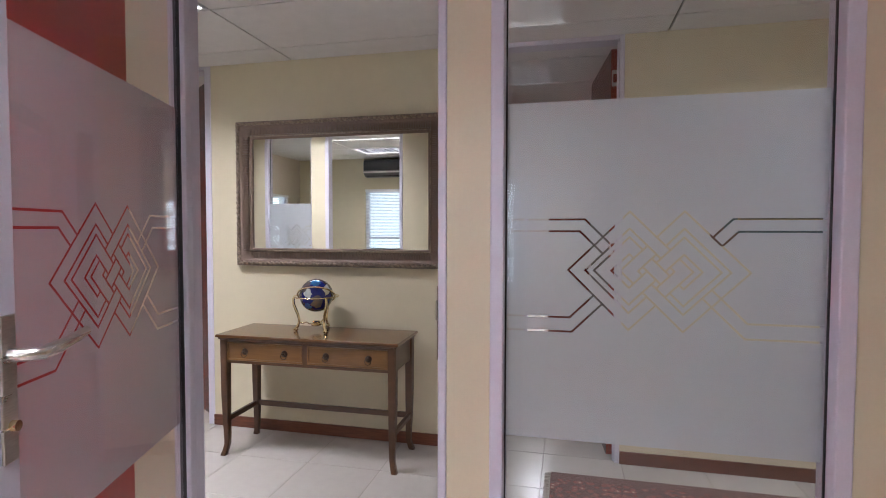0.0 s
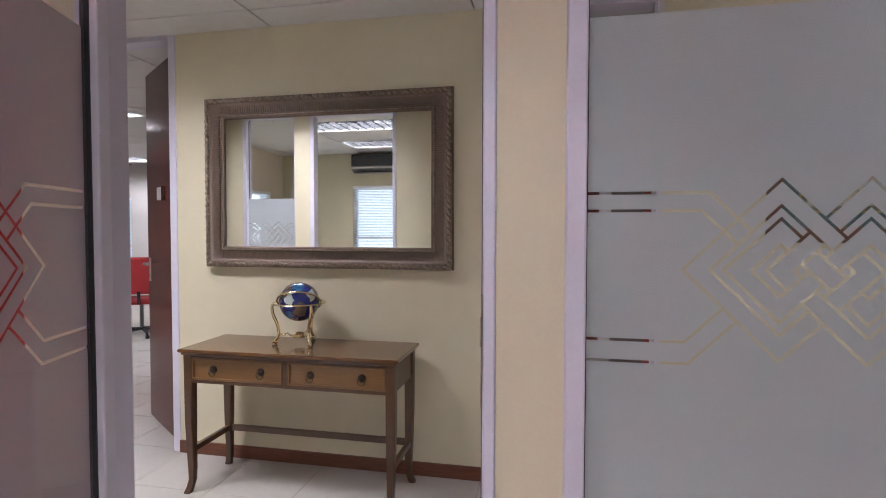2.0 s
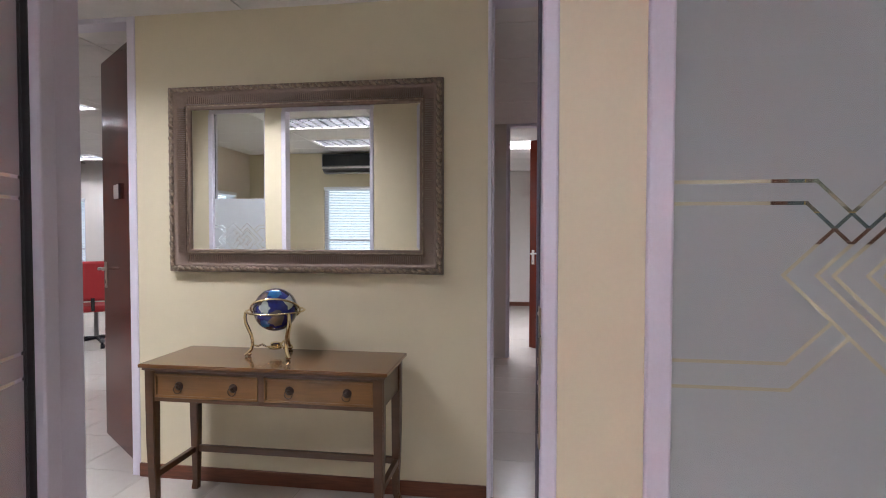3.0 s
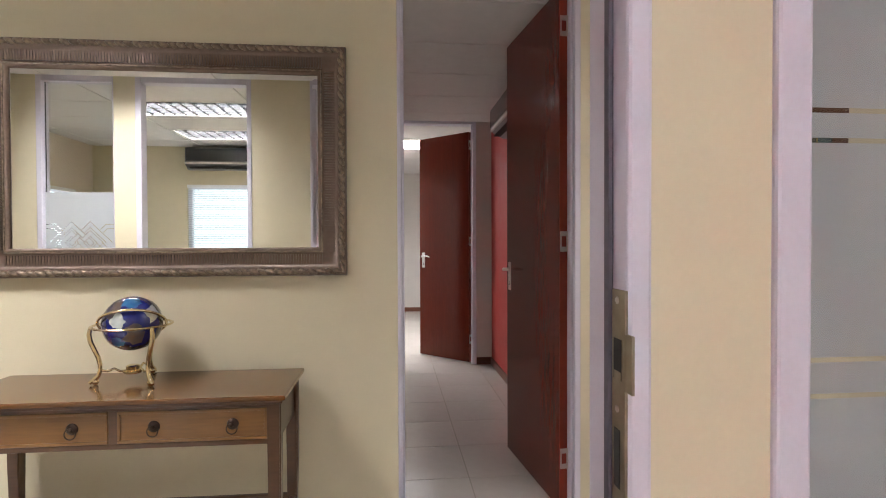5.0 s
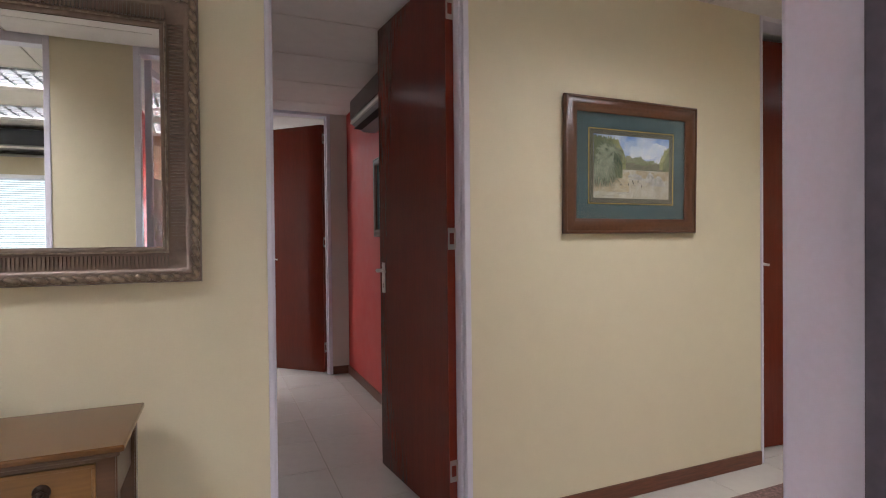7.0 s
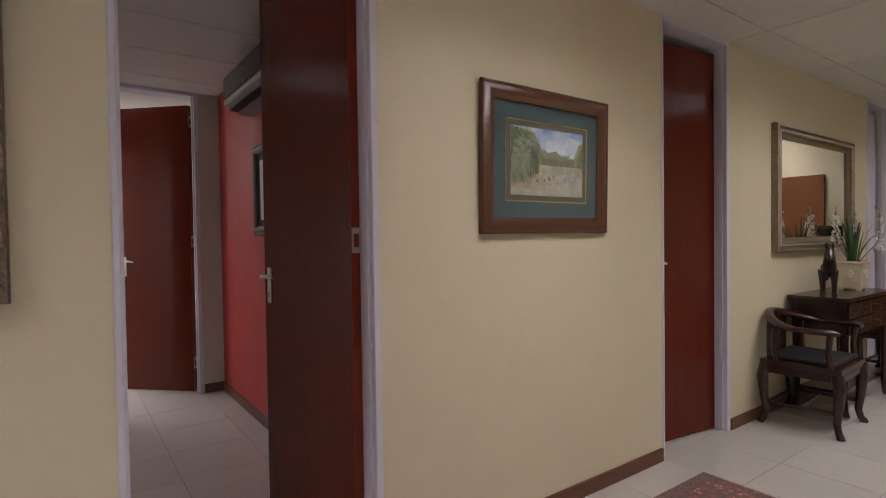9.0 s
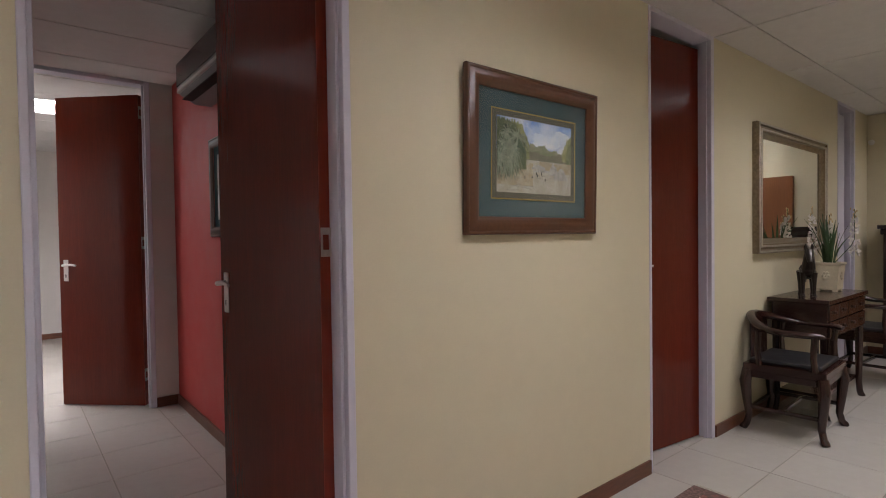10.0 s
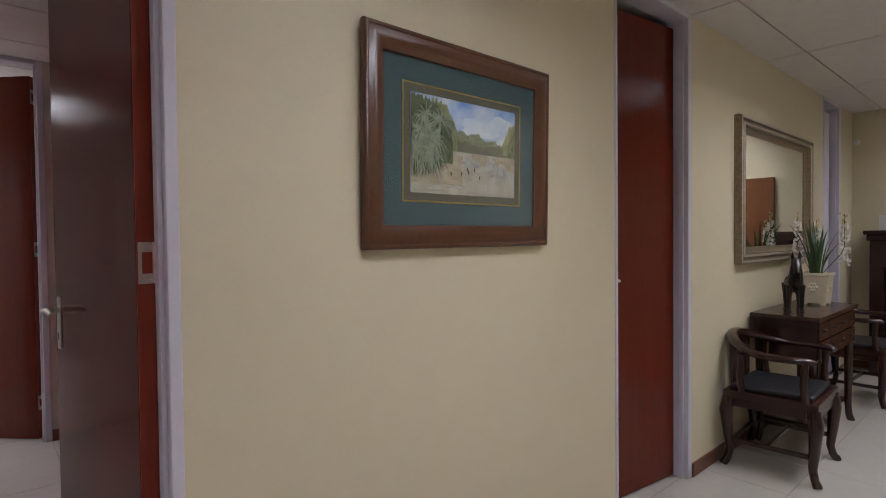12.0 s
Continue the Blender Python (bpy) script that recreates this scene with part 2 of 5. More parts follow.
# ---- walls ----
def slab(name, material, boxes, label, category="wall"):
    bm = bmesh.new()
    for b in boxes:
        bx(bm, *b)
    return setting(name, bm, material, label, category)


N0, N1 = 3.30, 3.41       # the corridor's north wall
S0, S1 = 1.33, 1.411       # its south wall
H = CEIL + 0.14
EA, EB, EW = 5.87, 6.47, 6.95   # the eastern doorway and the end wall
BACK = -1.75                    # the offices' outer wall
FAR0, FAR1 = 6.525, 6.635       # the inner office's far wall
slab("wall_north", CREAM, [(-9.6, -3.27, N0, N1, 0, H), (-2.362, -0.372, N0, N1, 0, H), (0.492, 2.375, N0, N1, 0, H), (3.18, EA, N0, N1, 0, H), (EB, EW + 0.1, N0, N1, 0, H),
                           (-3.27, -2.362, N0, N1, CEIL, H), (-0.372, 0.492, N0, N1, CEIL, H), (2.375, 3.18, N0, N1, CEIL, H), (EA, EB, N0, N1, CEIL, H)],
     "cream painted corridor wall with full-height door openings")
slab("wall_south", CREAM, [(0.828, EW + 0.1, S0, S1, 0, H), (-0.158, -0.037, S0, S1, 0, H), (-1.491, -1.04, S0, S1, 0, H), (-2.515, -2.355, S0, S1, 0, H), (-5.0, -3.07, S0, S1, 0, H),
                           (-0.037, 0.828, S0, S1, CEIL, H), (-1.04, -0.158, S0, S1, CEIL, H), (-2.355, -1.491, S0, S1, CEIL, H), (-3.07, -2.515, S0, S1, CEIL, H)],
     "cream painted office partition with glazed openings")
slab("wall_east", CREAM, [(EW, EW + 0.1, S1, N0, 0, H)], "cream painted end wall of the corridor")
slab("wall_west", CREAM, [(-5.1, -5.0, S0, N0, 0, H)], "cream painted west end wall of the corridor")
slab("wall_partition_red", RED, [(-1.255, -1.20, BACK - 0.1, S0, 0, H)], "red painted office partition wall")
slab("wall_partition_cream", CREAM, [(-1.31, -1.257, BACK - 0.1, S0, 0, H)], "cream painted office partition wall")
slab("wall_office_east", CREAM, [(3.0, 3.1, BACK - 0.1, S0, 0, H)], "cream painted office side wall")
slab("wall_office_west", PINKW, [(-4.45, -4.35, -1.35, -0.6, 0, 1.1), (-4.45, -4.35, -1.35, -0.6, 2.0, H), (-4.45, -4.35, -0.6, S0, 0, H), (-4.45, -4.35, BACK - 0.1, -1.35, 0, H)], "pale painted office side wall with a window")
slab("wall_office_back", CREAM, [(-4.45, -3.15, BACK - 0.1, BACK, 0, H), (-2.20, -1.05, BACK - 0.1, BACK, 0, H), (-0.24, 3.1, BACK - 0.1, BACK, 0, H),
                                 (-3.15, -2.20, BACK - 0.1, BACK, 0, 0.92), (-3.15, -2.20, BACK - 0.1, BACK, 2.11, H), (-1.05, -0.24, BACK - 0.1, BACK, 0, 0.92), (-1.05, -0.24, BACK - 0.1, BACK, 1.90, H)],
     "cream painted outer office wall with windows")
slab("wall_meeting_red", RED, [(0.672, 0.772, N1, FAR0, 0, H)], "red painted side wall of the inner office")
slab("wall_meeting_west", GREYW, [(-1.40, -1.30, FAR0, 9.0, 0, H)], "grey painted side wall of the inner office")
slab("wall_meeting_far", GREYW, [(-1.30, -0.35, FAR0, FAR1, 0, H), (0.505, 0.772, FAR0, FAR1, 0, H), (-0.35, 0.505, FAR0, FAR1, CEIL, H)], "pale grey painted wall with a doorway")
slab("wall_far_room", GREYW, [(-1.30, 2.6, 10.95, 11.05, 0, H), (2.5, 2.6, FAR1, 10.95, 0, H), (0.772, 2.6, FAR0, FAR1, 0, H), (-1.40, -1.30, 9.0, 11.05, 0, H)], "grey painted walls of the far room")
slab("wall_east_rooms", GREYW, [(0.772, EW + 0.1, 4.6, 4.7, 0, H), (EW, EW + 0.1, N1, 4.6, 0, H)], "plain grey walls closing the rooms behind the doors")
slab("wall_left_room", GREYW, [(-9.2 - 0.4, -9.2, N1, 9.1, 0, H), (-9.2, -9.1, 9.0, 9.1, 0, H), (-7.84, -1.40, 9.0, 9.1, 0, H), (-9.1, -7.84, 9.0, 9.1, 0, 0.7), (-9.1, -7.84, 9.0, 9.1, 2.02, H)],
     "grey painted walls of the open-plan office with a window")

# ---- skirting ----
def skirting(boxes):
    for b in boxes:
        bm = bmesh.new()
        bx(bm, *b, bevel=0.003)
        tagged(ob_from("baseboard", bm, SKIRT), "dark-stained wooden skirting board along the wall", "baseboard", kind="structure")


skirting([(-2.362, -0.372, N0 - 0.015, N0, 0, 0.078), (0.492, 2.365, N0 - 0.015, N0, 0, 0.078), (3.18, EA, N0 - 0.015, N0, 0, 0.078), (EB, EW, N0 - 0.015, N0, 0, 0.078), (-5, -3.27, N0 - 0.015, N0, 0, 0.078),
          (0.657, 0.672, 3.62, FAR0 - 0.015, 0, 0.078), (0.505, 0.672, FAR0 - 0.015, FAR0, 0, 0.078), (-1.30, 2.5, 10.935, 10.95, 0, 0.078), (EW - 0.015, EW, 2.60, 3.285, 0, 0.078),
          (0.828, EW, S1, S1 + 0.015, 0, 0.078), (-1.491, -1.04, S1, S1 + 0.015, 0, 0.078), (-1.20, -1.185, BACK, 1.33, 0, 0.078)])

# ---- ceiling: one mesh of boards with open joints, leaving out the light fittings ----
LIGHTS = [(-2.93, -1.72, 1.83, 2.41), (3.20, 4.40, 1.83, 2.41),
          (0.735, 1.955, 1.83, 2.41), (-2.91, -1.71, 0.06, 0.64), (-2.91, -1.71, -1.20, -0.62),
          # first in this row: unseen fitting added to brighten the corridor's east end
          (5.62, 6.84, 1.83, 2.41), (-1.05, 0.15, -0.3, 0.28), (-1.05, 0.15, -1.55, -0.97),
          (-1.1, 0.08, 7.60, 8.25), (-5.5, -4.3, 4.7, 5.28), (-8.0, -6.8, 7.9, 8.48), (-5.5, -4.3, 7.9, 8.48), (-1.70, -0.50, 4.935, 5.533)]
bm = bmesh.new()
JX, JY, PX, PY = -1.712, 3.055, 1.2235, 0.6225
for i in range(-7, 9):
    for j in range(-10, 15):
        x0, y0 = JX + i * PX, JY + j * PY - PY
        x1, y1 = min(x0 + PX, EW), y0 + PY
        if x1 < x0 + 0.05 or x0 > EW - 0.05 or y1 < BACK or y0 > 11 or (y1 > 9.1 and x1 < -1.4) or (x0 > 3 and y1 < 1.2) or (x1 < -4.4 and y1 < 1.2):
            continue
        rects = [(x0 + 0.006, x1 - 0.006, y0 + 0.005, y1 - 0.005)]
        for a0, a1, b0, b1 in LIGHTS:
            nxt = []
            for r in rects:
                if r[0] >= a1 or r[1] <= a0 or r[2] >= b1 or r[3] <= b0:
                    nxt.append(r)
                    continue
                u0, u1 = max(r[0], a0), min(r[1], a1)
                cand = [(r[0], a0, r[2], r[3]), (a1, r[1], r[2], r[3]), (u0, u1, r[2], b0), (u0, u1, b1, r[3])]
                nxt += [c for c in cand if c[1] - c[0] > 0.004 and c[3] - c[2] > 0.004]
            rects = nxt
        for r in rects:
            bx(bm, *r, CEIL, CEIL + 0.012)
setting("ceiling", bm, CEILM, "suspended ceiling of pale mineral boards with thin joints", "ceiling")
bm = bmesh.new()
bx(bm, -9.6, EW + 0.1, BACK - 0.1, 11.05, CEIL + 0.22, CEIL + 0.27)
setting("ceiling_slab", bm, TBAR, "dark slab above the suspended ceiling", "ceiling")
bm = bmesh.new()
for i in range(-7, 9):
    bx(bm, JX + i * PX - 0.010, JX + i * PX + 0.010, BACK, 11, CEIL + 0.0125, CEIL + 0.03)
for j in range(-10, 15):
    bx(bm, -9.6, EW, JY + j * PY - 0.012, JY + j * PY + 0.012, CEIL + 0.0125, CEIL + 0.03)
setting("ceiling_grid", bm, TBAR, "grey metal runners in the ceiling joints", "ceiling")


# ---- light fittings ----
def luminaire(x0, x1, y0, y1, watts, spread, cells):
    th = thing("ceiling_light", pose((x0 + x1) / 2, (y0 + y1) / 2, CEIL), "recessed fluorescent ceiling light with a white metal louvre", "ceiling light", "recessed ceiling lights")
    w, d = (x1 - x0) / 2 - 0.002, (y1 - y0) / 2 - 0.002
    bm = bmesh.new()
    bx(bm, -w, w, -d, -d + 0.012, -0.006, 0.11), bx(bm, -w, w, d - 0.012, d, -0.006, 0.11)
    bx(bm, -w, -w + 0.012, -d + 0.012, d - 0.012, -0.006, 0.11), bx(bm, w - 0.012, w, -d + 0.012, d - 0.012, -0.006, 0.11)
    bx(bm, -w, w, -d, d, 0.112, 0.12)
    part("housing", bm, PLASTIC, th)
    for i in range(3):
        c = -d + (2 * d) * (i + 0.5) / 3
        bm = bmesh.new()
        tube(bm, [(-w + 0.05, c, 0.09), (w - 0.05, c, 0.09)], 0.011, 8)
        part("tube", bm, BULB, th)
    for i in range(1, cells):
        bm = bmesh.new()
        cc = -d + (2 * d) * i / cells
        bx(bm, -w + 0.012, w - 0.012, cc - 0.006, cc + 0.006, 0.0, 0.053)
        part("louvre_rail", bm, LOUVRE, th)
    for i in range(1, 11 if cells else 1):
        c = -w + 2 * w * i / 11
        bm = bmesh.new()
        bx(bm, c - 0.010, c + 0.010, -d + 0.013, d - 0.013, 0.004, 0.052)
        part("louvre_blade", bm, LOUVRE, th)
    area("ceiling_light_lamp", pose((x0 + x1) / 2, (y0 + y1) / 2, CEIL + 0.105), 2 * w - 0.06, 2 * d - 0.06, watts, TUBE, spread)


WATTS = [96, 44, 44, 80, 80, 26, 112, 112, 115, 90, 90, 90, 10]
for r, q in zip(LIGHTS, WATTS):
    luminaire(*r, q, 150 if 1.5 < r[2] < 3 else 165, 6 if r[2] < 1 else 0 if r[3] == 8.25 else 3)


# ---- windows with blinds ----
def window(m, w, h, n_slats, tilt, watts):
    """Facing +y into the room, sill at the origin."""
    th = tagged(new("window_1"), "bright window with closed white venetian blind", "window", kind="structure")
    th.matrix_basis = m
    for a in ((0, 0.05, -0.09, -0.04, 0, h), (w - 0.05, w, -0.09, -0.04, 0, h), (0.05, w - 0.05, -0.09, -0.04, 0, 0.05), (0.05, w - 0.05, -0.09, -0.04, h - 0.05, h), (0.05, w - 0.05, -0.088, -0.045, h * 0.3, h * 0.3 + 0.04)):
        part("window_frame", box(*a, bevel=0.004), ALU, th)
    part("pane", box(0.05, w - 0.05, -0.068, -0.062, 0.05, h - 0.05), GLASS, th).visible_shadow = False
    part("window_sill", box(-0.03, w + 0.03, -0.02, 0.05, -0.03, 0.0, bevel=0.004), DESKW, th)
    part("blind_head", box(0.005, w - 0.005, -0.035, 0.012, h - 0.045, h - 0.002, bevel=0.004), BLINDM, th)
    base = None
    for i in range(n_slats):
        z = 0.02 + (h - 0.08) * i / (n_slats - 1)
        if base is None:
            bm = bmesh.new()
            bx(bm, 0.01, w - 0.01, -0.0125, 0.0125, -0.0006, 0.0006)
            base = part("slat", bm, BLINDM, th)
            base.matrix_basis = pose(0, -0.012, z, tilt)
        else:
            o = new("slat", base.data)
            o.parent = th
            o.matrix_basis = pose(0, -0.012, z, tilt)
    for x in (0.15, w / 2, w - 0.15):
        bm = bmesh.new()
        tube(bm, [(x, 0.004, 0.01), (x, 0.004, h - 0.03)], 0.0015, 5)
        part("cord", bm, BLINDM, th)
    bd = tagged(ob_from("backdrop", box(-1.2, w + 1.2, -1.36, -1.35, -0.8, h + 0.9), OUTSIDE), "bright blue-white daylight outside the window", "backdrop", kind="structure")
    bd.matrix_basis = m
    area("window_daylight", m @ pose(w / 2, -0.14, h / 2, 90, 0, 0), w - 0.1, h - 0.1, watts, DAY)
    return th


window(pose(-3.15, BACK, 0.92), 0.95, 1.19, 46, 28, 2.4)
window(pose(-1.05, BACK, 0.92), 0.81, 0.98, 38, 28, 18)
window(pose(-4.35, -0.6, 1.1, 0, 0, -90), 0.75, 0.90, 34, 28, 6)
window(pose(-7.84, 9.0, 0.7, 0, 0, 180), 1.26, 1.32, 46, 28, 6)


# ---- aluminium frames ----
def post(th, x0, x1, y0, y1, z0, z1, name="frame_post", b=0.004):
    return part(name, box(x0, x1, y0, y1, z0, z1, bevel=b), ALU, th)


def door_frame(name, xl, xr, y0, y1, left=0.03, right=0.05, head=0.03, label="pale lilac-white aluminium door frame reaching the ceiling"):
    th = tagged(new(name), label, "door frame", kind="structure")
    post(th, xl, xl + left, y0 - 0.006, y1 + 0.006, 0, CEIL)
    post(th, xr - right, xr, y0 - 0.006, y1 + 0.006, 0, CEIL)
    post(th, xl + left, xr - right, y0 - 0.006, y1 + 0.006, CEIL - head, CEIL, "frame_head")
    post(th, xl + left, xl + left + 0.012, y0 + 0.035, y0 + 0.06, 0, CEIL - head, "door_stop", 0.002)
    post(th, xr - right - 0.012, xr - right, y0 + 0.02, y0 + 0.045, 0, CEIL - head, "door_stop", 0.002)
    return th


door_frame("door_frame_1", -0.372, 0.492, N0, N1, 0.02, 0.029)
door_frame("door_frame_2", -3.27, -2.362, N0, N1)
door_frame("door_frame_3", 2.375, 3.18, N0, N1, 0.02, 0.045)
door_frame("door_frame_4", EA, EB, N0, N1, 0.02, 0.05)
door_frame("door_frame_5", -0.35, 0.505, FAR0, FAR1, 0.03, 0.04)


def lever(parent, x, y, z, side, flip=1, plate=True):
    """A lever handle on a face whose outward normal is side * y; the lever points to flip * x."""
    if plate:
        part("handle_plate", box(x - 0.02, x + 0.02, min(y, y + side * 0.006), max(y, y + side * 0.006), z - 0.13, z + 0.045, bevel=0.002), STEEL, parent)
        # no hole is cut: a dark patch on the plate paints its shade
        bm = bmesh.new()
        bx(bm, x - 0.004, x + 0.004, min(y + side * 0.0062, y + side * 0.0072), max(y + side * 0.0062, y + side * 0.0072), z - 0.10, z - 0.075)
        part("keyhole_shade", bm, DARKM, parent)
    bm = bmesh.new()
    tube(bm, [(x, y + side * 0.004, z), (x, y + side * 0.03, z), (x + flip * 0.008, y + side * 0.045, z), (x + flip * 0.03, y + side * 0.05, z + 0.002), (x + flip * 0.08, y + side * 0.05, z + 0.006), (x + flip * 0.125, y + side * 0.048, z - 0.002)],
         [0.011, 0.011, 0.011, 0.0105, 0.009, 0.007], 10)
    part("handle", bm, STEEL, parent, "satin steel lever handle")


def hinge(parent, y, z):
    """On the hinge edge of a leaf at local x = 0."""
    bm = bmesh.new()
    bx(bm, 0.0006, 0.003, y - 0.034, y + 0.004, z + 0.026, z + 0.05), bx(bm, 0.0006, 0.003, y - 0.034, y + 0.004, z - 0.05, z - 0.026), bx(bm, 0.0006, 0.003, y - 0.034, y - 0.026, z - 0.026, z + 0.026)
    tube(bm, [(0.004, y + 0.002, z - 0.05), (0.004, y + 0.002, z + 0.05)], 0.005, 8)
    for dy, dz in ((-0.024, 0.036), (-0.008, 0.041), (-0.024, -0.036), (-0.008, -0.041)):
        ball(bm, (0.003, y + dy, z + dz), 0.0035, 8)
    part("hinge", bm, STEEL, parent, "steel door hinge")


def wood_door(name, hx, hy, angle, width, label, height=2.545, hinges=True, handles=True, group="mahogany doors", wood=None):
    """Leaf along local -x from the hinge at the origin; closed at angle 0; opens towards +y (negative turn)."""
    th = tagged(new(name), label, "door", group, "structure")
    th.matrix_basis = pose(hx, hy, 0.008, 0, 0, -angle)
    part("leaf", box(-width, -0.002, -0.042, 0.0, 0, height, bevel=0.002), wood or MAHOG, th)
    part("edge_strip", box(-0.0019, 0.0005, -0.041, -0.001, 0.002, height - 0.002), MAHOGE, th)
    if handles:
        lever(th, -width + 0.06, -0.042, 1.15, -1, 1)
        lever(th, -width + 0.06, 0.0, 1.15, 1, 1)
    if hinges:
        for z in (0.25, 1.325, 2.38):
            hinge(th, -0.004, z)
    return th


wood_door("door_1", 0.463, 3.403, 84, 0.81, "open dark mahogany veneer door with lever handle", height=2.56)
dl = wood_door("door_2", -2.402, 3.416, 36.5, 0.765, "half-open glossy mahogany door with a small name plate")
# the metal's bright reflection is put in as a pale plastic colour
part("name_plate", box(-0.45, -0.33, -0.056, -0.0425, 1.61, 1.70, bevel=0.006), PLASTIC, dl, "curved brushed metal name plate")
part("plate_end", box(-0.328, -0.320, -0.058, -0.0425, 1.605, 1.705, bevel=0.003), BLACKPL, dl)
wood_door("door_3", 3.13, 3.416, 7, 0.73, "slightly ajar mahogany door in the corridor wall")
wood_door("door_4", EB - 0.062, 3.416, 0, EB - EA - 0.09, "closed pale lilac-white door near the corridor's end", handles=False, group="", wood=ALU)
wood_door("door_5", 0.464, FAR1, 45, 0.72, "open dark mahogany door of the far room", height=2.52)
wd = wood_door("door_6", 0, 0, 0, 0.80, "closed brown wooden door in the end wall", height=2.03, wood=BROWND)
wd.matrix_basis = pose(EW - 0.005, 1.77, 0.0, 0, 0, -90)


# ---- frosted glazing ----
def knot_lines(w, turn):
    """The clear lines cut in the film: a plain weave of seven bands each way, shaped as two linked diamonds, and the bands that run in from both sides; x from 0 to w, z about 0. turn swaps over and under."""
    P, h, c, out = 0.0675, 0.0225, w / 2, []
    rise = {-3: (-1, 3), -2: (0, 2), -1: (-3, 1), 0: (-2, 2), 1: (-1, 3), 2: (-2, 0), 3: (-3, 1)}    # u = x + z fixed: reach in v
    fall = {3: (-3, 1), 2: (-2, 0), 1: (-1, 3), 0: (-2, 2), -1: (-3, 1), -2: (0, 2), -3: (-1, 3)}    # v = z - x fixed: reach in u
    ins = {("u", -1): (3, 3), ("v", 1): (-3, -3), ("v", -1): (3, 3), ("u", 1): (-3, -3)}
    flat = lambda u, v: (c + (u - v) / 2, (u + v) / 2)
    over_u = lambda k, j: (k + j) % 2 == turn

    def run(axis, k, side, a, b):
        """One edge of band k from a to b, broken where another band lies over it."""
        n, start = max(int(abs(b - a) / 0.004), 1), None
        fixed = k * P + side * h
        for i in range(n + 1):
            m = a + (b - a) * min(i + 0.5, n) / n
            hid = i == n
            for j, (lo, hi) in (fall if axis == "u" else rise).items():
                ends = (rise if axis == "u" else fall)[k]
                own = ends[0] < j < ends[1] or (axis, k) in ins and j == ins[axis, k][0]
                if abs(m - j * P) < h and lo < k < hi and own and (over_u(k, j) != (axis == "u")):
                    hid = True
            at = a + (b - a) * i / n
            if not hid and start is None:
                start = at
            if hid and start is not None:
                p, q = ((fixed, start), (fixed, at)) if axis == "u" else ((start, fixed), (at, fixed))
                out.append((Vector(flat(*p)), Vector(flat(*q))))
                start = None

    for axis, bands, cross in (("u", rise, fall), ("v", fall, rise)):
        for k, (a, b) in bands.items():
            for side in (-1, 1):
                e = []
                for end, sg in ((a, 1), (b, -1)):
                    lo, hi = cross[end]
                    to = 1 if lo == k else -1
                    e.append(end * P + sg * (h if to == side else -h))
                run(axis, k, side, e[0], e[1])
    for s in (-1, 1):
        for z, along, k, side in ((0.137, 1, -1, 1), (0.105, 1, -1, -1), (-0.130, -1, 1, 1), (-0.169, -1, 1, -1)):
            # the band keeps u = k on the upper arm and v = k on the lower one; the other side is its mirror image
            fixed = k * P + side * h
            x = fixed - z if along == 1 else z - fixed
            free0 = z - x if along == 1 else x + z
            goal = (3 * P + h) if along == 1 else -(3 * P + h)
            axis = "u" if (along == 1) == (s == -1) else "v"
            other = 3 if along == 1 else -3
            if over_u(k, other) == (axis == "u"):
                goal += -2 * h if along == 1 else 2 * h
            p = (fixed, free0) if axis == "u" else (free0, fixed)
            q = (fixed, goal) if axis == "u" else (goal, fixed)
            out.append((Vector(flat(*p)), Vector(flat(*q))))
            out.append((Vector((0.0 if s == -1 else w, z)), Vector(flat(*p))))
    return out


def film(w, z0, z1, mid, turn=0):
    """Film from x = 0 to w with the pattern's lines left open."""
    vs, es = [Vector((0, z0)), Vector((w, z0)), Vector((w, z1)), Vector((0, z1))], [(0, 1), (1, 2), (2, 3), (3, 0)]
    quads = []
    for a, b in knot_lines(w, turn):
        a, b = Vector((a[0], a[1] + mid)), Vector((b[0], b[1] + mid))
        d = (b - a).normalized()
        nrm = Vector((-d.y, d.x)) * 0.0027
        a, b = a - d * 0.002, b + d * 0.002
        q = [Vector((min(max(p.x, 0.0), w), p.y)) for p in (a + nrm, b + nrm, b - nrm, a - nrm)]
        quads.append((a, b, d, nrm.length))
        k = len(vs)
        vs += q
        es += [(k, k + 1), (k + 1, k + 2), (k + 2, k + 3), (k + 3, k)]
    pv, _, pf, _, _, _ = geometry.delaunay_2d_cdt(vs, es, [], 0, 1e-6)
    bm = bmesh.new()
    bv = [bm.verts.new((p.x, 0.0, p.y)) for p in pv]
    for f in pf:
        m = sum((pv[i] for i in f), Vector((0, 0))) / len(f)
        inside = False
        for a, b, d, r in quads:
            t = (m - a).dot(d)
            if 0 <= t <= (b - a).length and abs((m - a).x * d.y - (m - a).y * d.x) < r:
                inside = True
                break
        if not inside:
            bm.faces.new([bv[i] for i in f])
    bmesh.ops.delete(bm, geom=[v for v in bm.verts if not v.link_faces], context="VERTS")
    return bm


